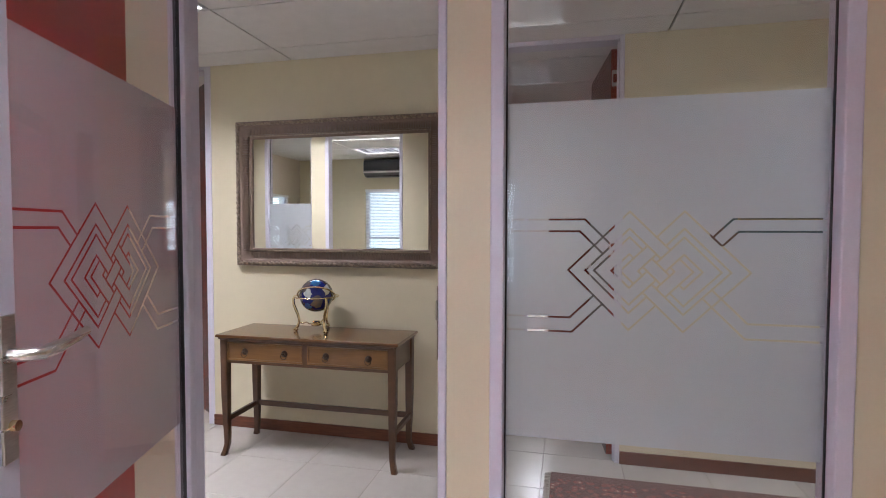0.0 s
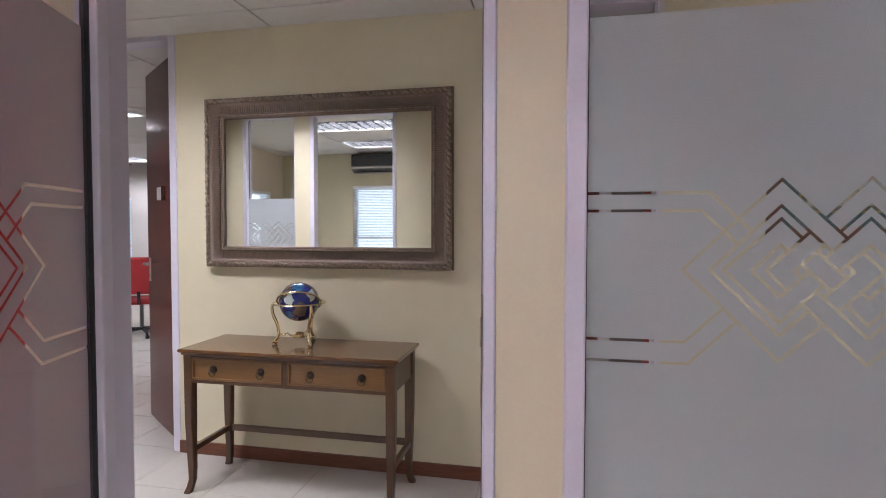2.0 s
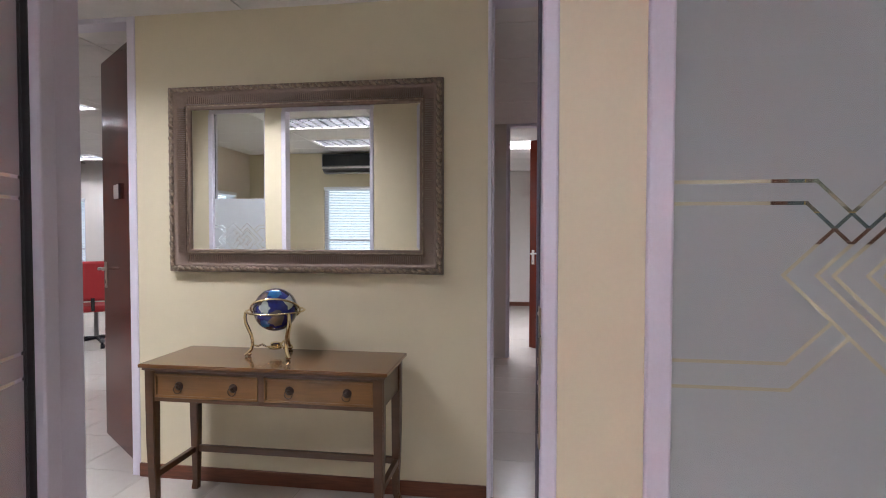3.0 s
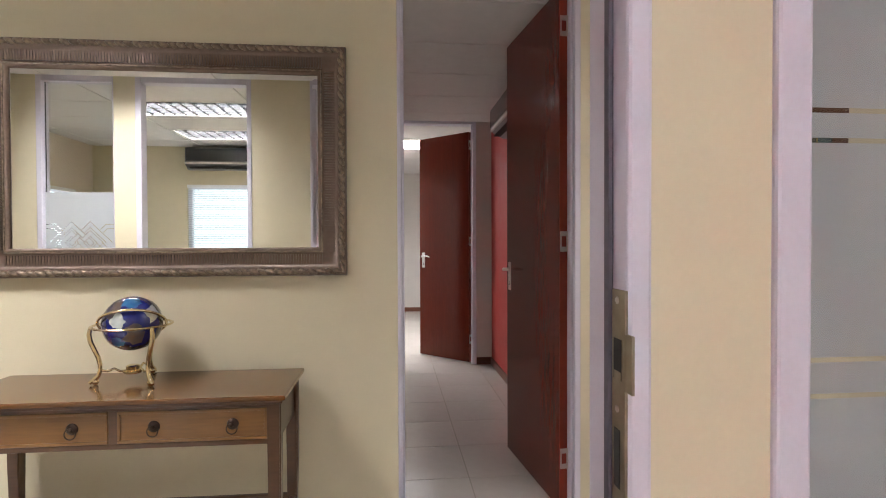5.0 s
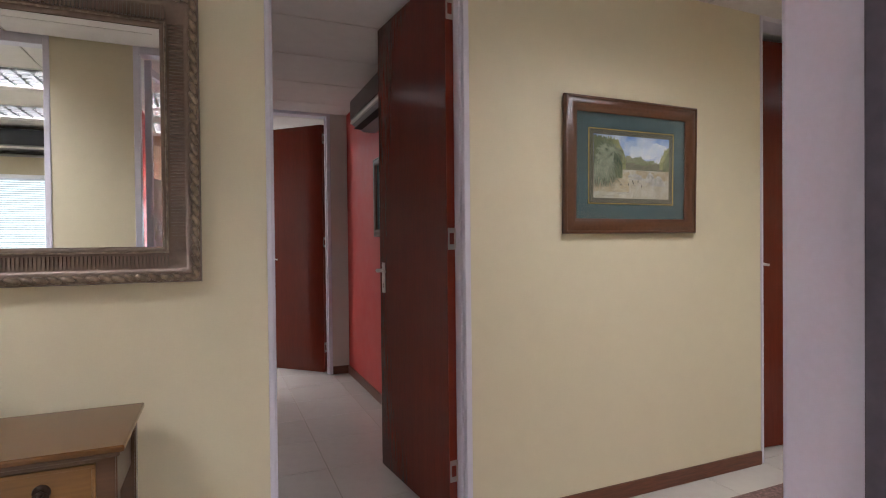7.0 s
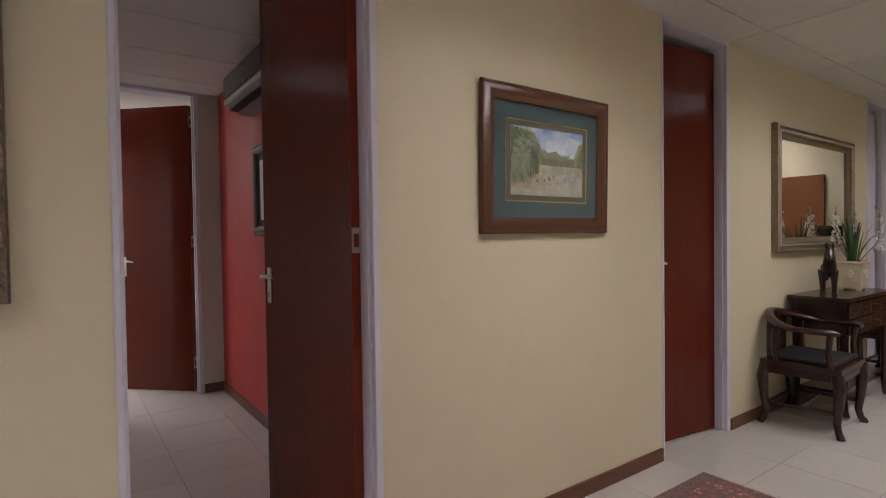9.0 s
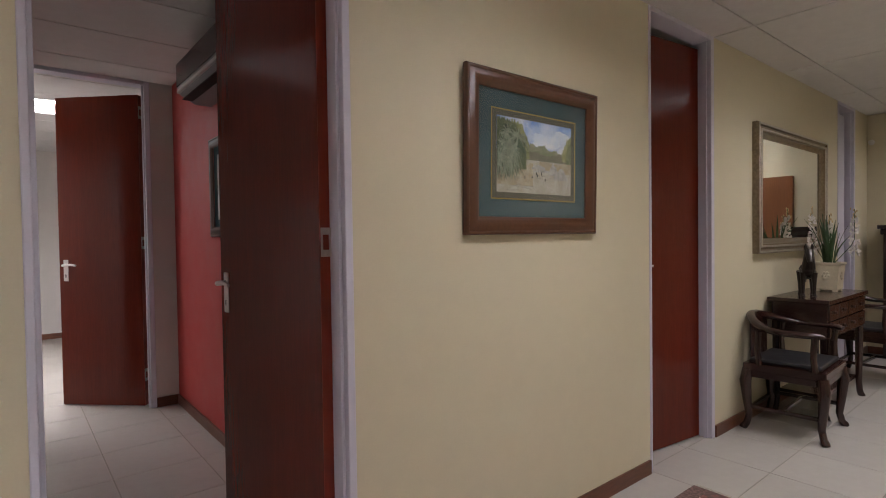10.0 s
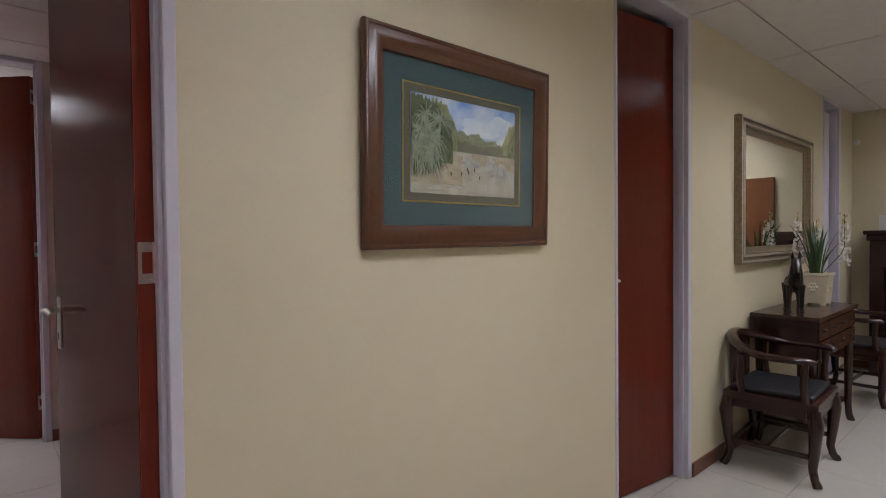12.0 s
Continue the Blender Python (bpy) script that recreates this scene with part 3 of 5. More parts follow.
def sidelight(name, f0, f1, g0, g1, ztop, zbot, label):
    th = tagged(new(name), label, "glass partition", kind="structure")
    post(th, f0, g0, S0 - 0.008, S1 + 0.008, 0, CEIL)
    post(th, g1, f1, S0 - 0.008, S1 + 0.008, 0, CEIL)
    post(th, g0, g1, S0 - 0.005, S1 + 0.005, CEIL - 0.06, CEIL, "frame_head")
    post(th, g0, g1, S0 - 0.005, S1 + 0.005, 0, 0.07, "frame_sill")
    for x in (g0, g1 - 0.004):
        part("gasket", box(x, x + 0.004, 1.366, 1.372, 0.07, CEIL - 0.06), RUBBER, th)
    part("pane", box(g0 + 0.001, g1 - 0.001, 1.376, 1.384, 0.07, CEIL - 0.06), GLASS, th, "clear glass pane").visible_shadow = False
    f = part("frosted_film", film(g1 - g0 - 0.004, zbot, ztop, 1.338), FROST, th, "frosted film with a clear interlaced knot pattern")
    f.location = (g0 + 0.002, 1.3855, 0)
    return th


sidelight("window_sidelight_1", -0.037, 0.828, -0.001, 0.788, 1.793, 0.868, "full-height glass panel with a patterned frosted band")
sidelight("window_sidelight_2", -3.07, -2.515, -3.03, -2.52, 1.72, 0.86, "neighbouring office glass panel with a frosted band")

# office door frames in the south wall
fa = tagged(new("door_frame_6"), "pale lilac-white aluminium frame of the office doorway", "door frame", kind="structure")
post(fa, -1.04, -1.003, S0 - 0.008, S1 + 0.008, 0, CEIL)
post(fa, -0.182, -0.158, S0 - 0.008, S1 + 0.008, 0, CEIL)
post(fa, -1.003, -0.182, S0 - 0.005, S1 + 0.005, CEIL - 0.05, CEIL, "frame_head")
part("seal", box(-0.1875, -0.1822, 1.352, 1.364, 0, CEIL - 0.05, bevel=0.0015), SEAL, fa, "dark rubber door seal")
bm = bmesh.new()
bx(bm, -0.1845, -0.1815, 1.322, 1.351, 1.085, 1.291, bevel=0.0008)
bx(bm, -0.1845, -0.1815, 1.308, 1.3219, 1.199, 1.252, bevel=0.0008)
part("strike_plate", bm, STRIKE, fa, "worn brassy steel strike plate")
# dark patches on the solid plate stand for the shade in its openings
part("strike_hole_shade", box(-0.1852, -0.1846, 1.329, 1.345, 1.207, 1.245), DARKM, fa)
part("latch_tongue", box(-0.1857, -0.1849, 1.329, 1.343, 1.207, 1.215, bevel=0.0002), STRIKE, fa)
part("strike_hole_shade", box(-0.1852, -0.1846, 1.332, 1.344, 1.105, 1.160), DARKM, fa)
for z in (1.281, 1.179):
    bm = bmesh.new()
    ball(bm, (-0.1846, 1.338, z), 0.0036, 10, (0.5, 1, 1))
    part("screw", bm, STEEL, fa)
fb = tagged(new("door_frame_7"), "pale aluminium frame of the neighbouring office doorway", "door frame", kind="structure")
post(fb, -2.355, -2.312, S0 - 0.008, S1 + 0.008, 0, CEIL)
post(fb, -1.525, -1.491, S0 - 0.008, S1 + 0.008, 0, CEIL)
post(fb, -2.312, -1.525, S0 - 0.005, S1 + 0.005, CEIL - 0.06, CEIL, "frame_head")

# the open glass door, leaf along local -y from the hinge
gd = tagged(new("door_7"), "open aluminium-framed glass door with patterned frosted film", "door", kind="structure")
gd.matrix_basis = pose(-0.970, 1.304, 0.01, 0, 0, 17.8)
LW, LH = 0.81, CEIL - 0.06
post(gd, -0.022, 0.022, -LW, -LW + 0.055, 0, LH, "stile")
post(gd, -0.022, 0.022, -0.045, 0.0, 0, LH, "stile")
post(gd, -0.020, 0.020, -LW + 0.055, -0.045, LH - 0.055, LH, "rail")
post(gd, -0.020, 0.020, -LW + 0.055, -0.045, 0, 0.07, "rail")
part("gasket", box(-0.008, 0.008, -0.049, -0.045, 0.07, LH - 0.055), RUBBER, gd)
part("pane", box(-0.004, 0.004, -LW + 0.055, -0.049, 0.07, LH - 0.055), GLASS, gd, "clear glass pane").visible_shadow = False
f = part("frosted_film", film(LW - 0.104, 0.857, 1.792, 1.335, 1), FROST, gd, "frosted film with a clear interlaced knot pattern")
f.matrix_basis = pose(-0.0055, -LW + 0.055, 0, 0, 0, 90)
part("handle_plate", box(0.0225, 0.028, -LW + 0.012, -LW + 0.045, 1.06, 1.30, bevel=0.002), STEEL, gd)
bm = bmesh.new()
tube(bm, [(0.022, -LW + 0.03, 1.235), (0.055, -LW + 0.03, 1.235), (0.07, -LW + 0.04, 1.235), (0.075, -LW + 0.07, 1.238), (0.073, -LW + 0.12, 1.243), (0.070, -LW + 0.165, 1.249)], [0.011, 0.011, 0.011, 0.012, 0.010, 0.008], 12)
part("handle", bm, STEEL, gd, "satin steel lever handle")
bm = bmesh.new()
tube(bm, [(-0.022, -LW + 0.03, 1.235), (-0.06, -LW + 0.03, 1.235), (-0.068, -LW + 0.05, 1.238), (-0.066, -LW + 0.16, 1.245)], [0.011, 0.011, 0.011, 0.008], 10)
part("handle", bm, STEEL, gd)
bm = bmesh.new()
tube(bm, [(0.028, -LW + 0.03, 1.12), (0.038, -LW + 0.03, 1.12)], 0.009, 12)
part("lock_cylinder", bm, BRASS, gd)


# ---- console table ----
def cabriole(x, y, sx, sy, top, size=0.05):
    """A square leg that tapers and flares out at the foot."""
    bm = bmesh.new()
    prof = [(top, size, 0.0), (0.40, size * 0.92, 0.0), (0.22, size * 0.80, 0.002), (0.13, size * 0.72, 0.004), (0.07, size * 0.66, 0.004), (0.035, size * 0.66, -0.003), (0.0, size * 0.72, -0.013)]
    rings = []
    for z, s, off in prof:
        h = s / 2
        cx, cy = x - sx * off, y - sy * off
        rings.append([bm.verts.new((cx + a * h, cy + b * h, z)) for a, b in ((-1, -1), (1, -1), (1, 1), (-1, 1))])
    for a, b in zip(rings, rings[1:]):
        for j in range(4):
            bm.faces.new((a[j], a[(j + 1) % 4], b[(j + 1) % 4], b[j]))
    bm.faces.new(rings[0]), bm.faces.new(rings[-1][::-1])
    bmesh.ops.recalc_face_normals(bm, faces=bm.faces)
    bmesh.ops.bevel(bm, geom=[e for e in bm.edges if abs(e.verts[0].co.z - e.verts[1].co.z) > 0.01], offset=0.004, segments=2, affect="EDGES")
    return bm


def ring_pull(parent, x, y, z):
    bm = bmesh.new()
    tube(bm, [(x, y + 0.002, z), (x, y - 0.004, z), (x, y - 0.010, z)], [0.022, 0.020, 0.012], 16)
    ball(bm, (x, y - 0.014, z), 0.0085, 12)
    pts = [(x + 0.019 * math.sin(a), y - 0.014, z - 0.014 + 0.019 * math.cos(a)) for a in (2 * math.pi * i / 16 for i in range(16))]
    tube(bm, pts, 0.0022, 6, closed=True)
    part("ring_pull", bm, KNOB, parent, "dark bronze ring pull")


ct = thing("console_table", pose(-1.389, 3.022, 0), "walnut console table with two drawers and flared legs", "table")
TX, TF, TB = 0.605, -0.212, 0.215
bm = bmesh.new()
bx(bm, -TX, TX, TF, TB, 0.762, 0.78, bevel=0.005)
part("tabletop", bm, TABTOP, ct, "polished walnut top with moulded edge")
bm = bmesh.new()
bx(bm, -TX + 0.012, TX - 0.012, TF + 0.012, TB - 0.01, 0.748, 0.7618, bevel=0.004)
part("top_moulding", bm, TABLE, ct)
for sx in (-1, 1):
    for sy, yy in ((-1, TF + 0.045), (1, TB - 0.04)):
        part("leg", cabriole(sx * (TX - 0.045), yy, sx, sy, 0.748), TABLE, ct)
fr = TF + 0.028
part("apron_rail", box(-TX + 0.068, TX - 0.068, fr, fr + 0.02, 0.735, 0.748), TABLE, ct)
part("apron_rail", box(-TX + 0.068, TX - 0.068, fr, fr + 0.02, 0.598, 0.616, bevel=0.002), TABLE, ct)
part("apron_divider", box(-0.014, 0.014, fr, fr + 0.02, 0.6162, 0.7348), TABLE, ct)
part("side_panel", box(-TX + 0.034, -TX + 0.054, TF + 0.068, TB - 0.063, 0.60, 0.748), TABLE, ct)
part("side_panel", box(TX - 0.054, TX - 0.034, TF + 0.068, TB - 0.063, 0.60, 0.748), TABLE, ct)
part("back_panel", box(-TX + 0.068, TX - 0.068, TB - 0.05, TB - 0.03, 0.60, 0.748), TABLE, ct)
for sx in (-1, 1):
    a, b = sorted((sx * 0.016, sx * (TX - 0.070)))
    d = part("drawer", box(a, b, fr + 0.004, fr + 0.36, 0.618, 0.733), DRAWER, ct, "lighter walnut drawer front")
    for q in ((a, b, 0.722, 0.733), (a, b, 0.618, 0.629), (a, a + 0.010, 0.629, 0.722), (b - 0.010, b, 0.629, 0.722)):
        part("drawer_beading", box(q[0], q[1], fr - 0.004, fr + 0.0038, q[2], q[3], bevel=0.002), DRAWER, d)
    for x in ((a + b) / 2 - 0.137, (a + b) / 2 + 0.137):
        ring_pull(d, x, fr + 0.004, 0.675)
for sx in (-1, 1):
    part("stretcher", box(sx * (TX - 0.045) - 0.012, sx * (TX - 0.045) + 0.012, TF + 0.065, TB - 0.06, 0.212, 0.244, bevel=0.003), TABLE, ct)
part("stretcher", box(-TX + 0.058, TX - 0.058, TB - 0.052, TB - 0.030, 0.212, 0.247, bevel=0.003), TABLE, ct)

# ---- globe ----
GLOBE = mat("lapis_globe", (0.008, 0.010, 0.09), 0.1, color2=(0.012, 0.02, 0.16), scale=30, coat=0.6)
GLAND = mat("inlaid_stone_land", (0.13, 0.09, 0.062), 0.1, color2=(0.018, 0.05, 0.11), scale=9, coat=0.6)
LANDS = [GLAND, mat("pearl_inlay", (0.50, 0.50, 0.46), 0.1, color2=(0.25, 0.30, 0.32), scale=14, coat=0.6), mat("turquoise_inlay", (0.03, 0.17, 0.30), 0.1, color2=(0.02, 0.06, 0.22), scale=12, coat=0.6)]
gl = thing("desk_globe", pose(-1.432, 3.085, 0.78), "lapis-blue gemstone globe in a polished brass stand", "globe")
GZ, GR = 0.232, 0.108
bm = bmesh.new()
ball(bm, (0, 0, GZ), GR, 40)
part("sphere", bm, GLOBE, gl)
rg = random.Random(4)
for lon, lat, size in ((-120, 38, 34), (-95, 12, 20), (-70, 55, 22), (-150, 10, 14), (-60, -18, 26), (-20, 25, 24), (-165, 50, 20), (15, 0, 24), (60, 35, 34), (100, 10, 22), (-100, -35, 16), (140, -25, 18)):
    bm = bmesh.new()
    c = Matrix.Rotation(radians(lon), 3, "Z") @ Matrix.Rotation(radians(-lat), 3, "Y")
    rim = []
    for i in range(18):
        a = 2 * math.pi * i / 18
        r = radians(size) * (0.55 + 0.45 * rg.random())
        d = Vector((math.cos(r), math.sin(r) * math.cos(a), math.sin(r) * math.sin(a)))
        rim.append(bm.verts.new(Vector((0, 0, GZ)) + c @ d * (GR + 0.0006)))
    mids = [bm.verts.new(Vector((0, 0, GZ)) + ((v.co - Vector((0, 0, GZ))).normalized() * 0.55 + c @ Vector((1, 0, 0)) * 0.45).normalized() * (GR + 0.0008)) for v in rim]
    ctr = bm.verts.new(Vector((0, 0, GZ)) + c @ Vector((GR + 0.001, 0, 0)))
    for i in range(18):
        j = (i + 1) % 18
        bm.faces.new((rim[i], rim[j], mids[j], mids[i])), bm.faces.new((mids[i], mids[j], ctr))
    part("land_inlay", bm, LANDS[lon % len(LANDS)], gl)
circ = lambda r, z, k=48: [(r * math.cos(2 * math.pi * i / k), r * math.sin(2 * math.pi * i / k), z) for i in range(k)]
bm = bmesh.new()
tube(bm, circ(0.142, GZ - 0.005), 0.0065, 8, closed=True, flat=0.7)
part("horizon_ring", bm, BRASS, gl)
bm = bmesh.new()
tilt = Matrix.Rotation(radians(-33), 3, Vector((1, 0.3, 0)).normalized())
tube(bm, [Vector((0, 0, GZ)) + tilt @ Vector((0.120 * math.cos(a), 0.120 * math.sin(a), 0)) for a in (2 * math.pi * i / 48 for i in range(48))], 0.0055, 8, closed=True)
part("meridian_ring", bm, BRASS, gl)
for k in (81, 201, 321):
    a = radians(k)
    bm = bmesh.new()
    tube(bm, [(r * math.cos(a), r * math.sin(a), z) for r, z in ((0.142, GZ - 0.006), (0.147, 0.20), (0.143, 0.17), (0.131, 0.14), (0.119, 0.11), (0.112, 0.08), (0.112, 0.055), (0.119, 0.034), (0.133, 0.018), (0.148, 0.008))], [0.0075, 0.0085, 0.009, 0.0088, 0.0085, 0.008, 0.008, 0.0085, 0.0095, 0.006], 10)
    ball(bm, (0.128 * math.cos(a), 0.128 * math.sin(a), 0.012), 0.012, 12)
    part("leg", bm, BRASS, gl)
    bm = bmesh.new()
    tube(bm, [(r * math.cos(a), r * math.sin(a), z) for r, z in ((0.108, 0.055), (0.085, 0.050), (0.065, 0.058), (0.045, 0.045), (0.02, 0.045))], 0.0045, 8)
    part("stretcher", bm, BRASS, gl)
bm = bmesh.new()
lathe(bm, [(0.03, 0.034), (0.036, 0.038), (0.036, 0.044), (0.024, 0.048), (0.026, 0.062), (0.018, 0.066)], 24)
part("compass_dish", bm, BRASS, gl)


# ---- framed wall mirrors ----
def moulding(parent, name, x0, x1, z0, z1, prof, material, label=""):
    """A mitred frame; prof: (inset, depth) pairs, seen from outside in; depth towards -y."""
    bm = bmesh.new()
    rings = []
    for ins, dep in prof:
        rings.append([bm.verts.new(p) for p in ((x0 + ins, -dep, z0 + ins), (x1 - ins, -dep, z0 + ins), (x1 - ins, -dep, z1 - ins), (x0 + ins, -dep, z1 - ins))])
    for a, b in zip(rings, rings[1:]):
        for j in range(4):
            bm.faces.new((a[j], a[(j + 1) % 4], b[(j + 1) % 4], b[j]))
    return part(name, bm, material, parent, label)


mw = thing("wall_mirror", pose(-1.367, N0 - 0.001, 1.694), "large wall mirror in an ornate pewter-brown frame", "mirror")
MX, MZ = 0.768, 0.509
moulding(mw, "frame", -MX, MX, -MZ, MZ, [(0.004, 0.0), (0.0, 0.006), (0.0, 0.03), (0.004, 0.044), (0.036, 0.048), (0.044, 0.040), (0.050, 0.036), (0.085, 0.027), (0.100, 0.027), (0.108, 0.036), (0.120, 0.034), (0.126, 0.022)], PEWTER, "carved pewter-brown picture-frame moulding")
for s in (-1, 1):
    for horiz in (0, 1):
        bm = bmesh.new()
        half = MX - 0.02 if horiz else MZ - 0.02
        count = int(half * 2 / 0.036)
        for i in range(count):
            p = -half + (i + 0.5) * 2 * half / count
            c = (p, -0.049, s * (MZ - 0.020)) if horiz else (s * (MX - 0.020), -0.049, p)
            rot = Matrix.Rotation(radians(28 if (i % 2) else 18) * (1 if horiz else -1), 4, "Y")
            ball(bm, c, 0.0185, 8, (1.35, 0.55, 0.62) if horiz else (0.62, 0.55, 1.35), rot)
        tagged(part("rope_carving", bm, PEWTERL, mw, "raised gilt leaf-and-rope carving"), kind="stuff")
        bm = bmesh.new()
        a0 = MX - 0.105 if horiz else MZ - 0.105
        cnt = int(a0 * 2 / 0.0115)
        for i in range(cnt):
            p = -a0 + (i + 0.5) * 2 * a0 / cnt
            if horiz:
                bx(bm, p - 0.0035, p + 0.0035, -0.0375, -0.025, *sorted((s * (MZ - 0.096), s * (MZ - 0.050))))
            else:
                bx(bm, *sorted((s * (MX - 0.096), s * (MX - 0.050))), -0.0375, -0.025, p - 0.0035, p + 0.0035)
        tagged(part("fluting", bm, PEWTER, mw), kind="stuff")
moulding(mw, "inner_bead", -MX + 0.104, MX - 0.104, -MZ + 0.104, MZ - 0.104, [(0.0, 0.034), (0.002, 0.040), (0.006, 0.040), (0.008, 0.034)], PEWTERL)
IX, IZ, BV = MX - 0.124, MZ - 0.124, 0.026
bm = bmesh.new()
o = [bm.verts.new(p) for p in ((-IX, -0.0195, -IZ), (IX, -0.0195, -IZ), (IX, -0.0195, IZ), (-IX, -0.0195, IZ))]
i_ = [bm.verts.new(p) for p in ((-IX + BV, -0.0199, -IZ + BV), (IX - BV, -0.0199, -IZ + BV), (IX - BV, -0.0199, IZ - BV), (-IX + BV, -0.0199, IZ - BV))]
bm.faces.new(i_)
for j in range(4):
    bm.faces.new((o[j], o[(j + 1) % 4], i_[(j + 1) % 4], i_[j]))
part("mirror_glass", bm, MIRROR, mw, "silvered mirror with bevelled edge")
for p in mw.children:
    if p.name.startswith("mirror_glass"):
        p.data.shade_flat()
part("backing", box(-MX + 0.02, MX - 0.02, -0.012, 0.0, -MZ + 0.02, MZ - 0.02), DARKM, mw)

m2 = thing("wall_mirror", pose(4.60, N0 - 0.001, 1.674), "rectangular wall mirror with a worn silver frame", "mirror")
moulding(m2, "frame", -0.795, 0.795, -0.483, 0.483, [(0.002, 0.0), (0.0, 0.03), (0.006, 0.045), (0.024, 0.045), (0.030, 0.034), (0.040, 0.034), (0.046, 0.042), (0.070, 0.042), (0.076, 0.026), (0.110, 0.016), (0.114, 0.010)], SILVER)
for ins in (0.006, 0.046):
    moulding(m2, "silver_bead", -0.795 + ins, 0.795 - ins, -0.483 + ins, 0.483 - ins, [(0.0, 0.040), (0.003, 0.049), (0.014, 0.049), (0.017, 0.040)], BEAD, "bright silver bead")
bm = bmesh.new()
vs = [bm.verts.new(p) for p in ((-0.69, -0.013, -0.378), (0.69, -0.013, -0.378), (0.69, -0.013, 0.378), (-0.69, -0.013, 0.378))]
bm.faces.new(vs)
part("mirror_glass", bm, MIRROR, m2)
part("backing", box(-0.76, 0.76, -0.0095, 0.0, -0.46, 0.46), DARKM, m2)


# ---- framed landscape ----
SKYP = mat("painted_sky", (0.16, 0.32, 0.72), 0.5, color2=(0.72, 0.76, 0.80), scale=9, blotch=0.1)
HILLP = mat("painted_bush", (0.10, 0.13, 0.055), 0.5, color2=(0.24, 0.26, 0.13), scale=55, blotch=0.3)
HILL2P = mat("painted_far_trees", (0.20, 0.25, 0.12), 0.5, color2=(0.36, 0.36, 0.24), scale=60, blotch=0.25)
SANDP = mat("painted_sand", (0.46, 0.41, 0.31), 0.5, color2=(0.56, 0.53, 0.45), scale=26, blotch=0.2)
ROCKP = mat("painted_rock", (0.55, 0.53, 0.49), 0.5, color2=(0.34, 0.33, 0.31), scale=60)
FRONDP = [mat("painted_frond", c, 0.5, grain=0.4, scale=60) for c in ((0.045, 0.07, 0.035), (0.15, 0.20, 0.11), (0.36, 0.40, 0.28))]
SPECKP = mat("painted_speck", (0.03, 0.025, 0.022), 0.6)


def picture(m, w, h, label, fw=0.075):
    th = thing("framed_picture", m, label, "picture")
    x, z = w / 2, h / 2
    moulding(th, "frame", -x, x, -z, z, [(0.003, 0.0), (0.0, 0.008), (0.0, 0.022), (0.005, 0.030), (0.012, 0.030), (0.016, 0.026), (0.030, 0.034), (0.050, 0.034), (0.064, 0.022), (fw - 0.004, 0.020), (fw, 0.010)], PICFR, "polished brown wooden frame")
    part("mount", box(-x + fw - 0.004, x - fw + 0.004, -0.007, -0.003, -z + fw - 0.004, z - fw + 0.004), MATB, th, "blue-green card mount")
    return th


fp = picture(pose(1.406, N0 - 0.008, 1.687, 1.2), 0.852, 0.670, "framed bushveld landscape painting with blue-green mount")
gx, gz = 0.277, 0.187
moulding(fp, "gold_slip", -gx, gx, -gz, gz, [(0.0, 0.0072), (0.0, 0.0085), (0.005, 0.0085), (0.005, 0.0072)], GOLD, "thin gold inner line")
part("inner_mount", box(-gx + 0.005, gx - 0.005, -0.0079, -0.0071, -gz + 0.005, gz - 0.005), MATG, fp, "olive inner mount")
px, pz = 0.245, 0.157
part("painted_sky", box(-px, px, -0.0085, -0.0080, 0.02, pz), SKYP, fp)
part("painted_ground", box(-px, px, -0.0085, -0.0080, -pz, 0.0199), SANDP, fp)
rp = random.Random(9)


def blob(x0, x1, base, top, k, y, jag):
    bm = bmesh.new()
    up = [bm.verts.new((x0 + (x1 - x0) * i / k, y, max(min(top(i / k) + rp.uniform(-jag, jag), pz), base + 0.002))) for i in range(k + 1)]
    dn = [bm.verts.new((x0 + (x1 - x0) * i / k, y, base)) for i in range(k + 1)]
    for i in range(k):
        bm.faces.new((dn[i], dn[i + 1], up[i + 1], up[i]))
    return bm


CLOUDP = mat("painted_cloud", (0.80, 0.82, 0.84), 0.5, color2=(0.58, 0.68, 0.82), scale=24, blotch=0.1)
LIMEP = mat("painted_yellow_leaves", (0.24, 0.26, 0.09), 0.5, color2=(0.40, 0.40, 0.20), scale=70, blotch=0.25)
SCRUBP = mat("painted_scrub", (0.25, 0.22, 0.16), 0.5, color2=(0.17, 0.18, 0.11), scale=70, blotch=0.3)
OCHREP = mat("painted_dry_grass", (0.42, 0.33, 0.20), 0.5, color2=(0.52, 0.46, 0.34), scale=60, blotch=0.25)
STREAKP = mat("painted_shadow_stroke", (0.30, 0.29, 0.27), 0.5, grain=0.3, scale=60)
for cx, cz, w, h in ((0.02, 0.085, 0.05, 0.030), (0.10, 0.075, 0.08, 0.035), (0.17, 0.105, 0.07, 0.030), (0.06, 0.060, 0.10, 0.020)):
    bm = bmesh.new()
    rim = [bm.verts.new((cx + w * math.cos(a) * rp.uniform(0.75, 1.0), -0.0087 - 0.00001 * cx, min(cz + h * math.sin(a) * rp.uniform(0.7, 1.0), pz - 0.002))) for a in (2 * math.pi * i / 26 for i in range(26))]
    bm.faces.new(rim)
    part("painted_cloud", bm, CLOUDP, fp)
part("painted_trees", blob(-0.06, px, 0.0, lambda t: 0.046 + 0.010 * math.sin(7 * t) + 0.006 * math.sin(23 * t), 44, -0.0089, 0.005), HILL2P, fp)
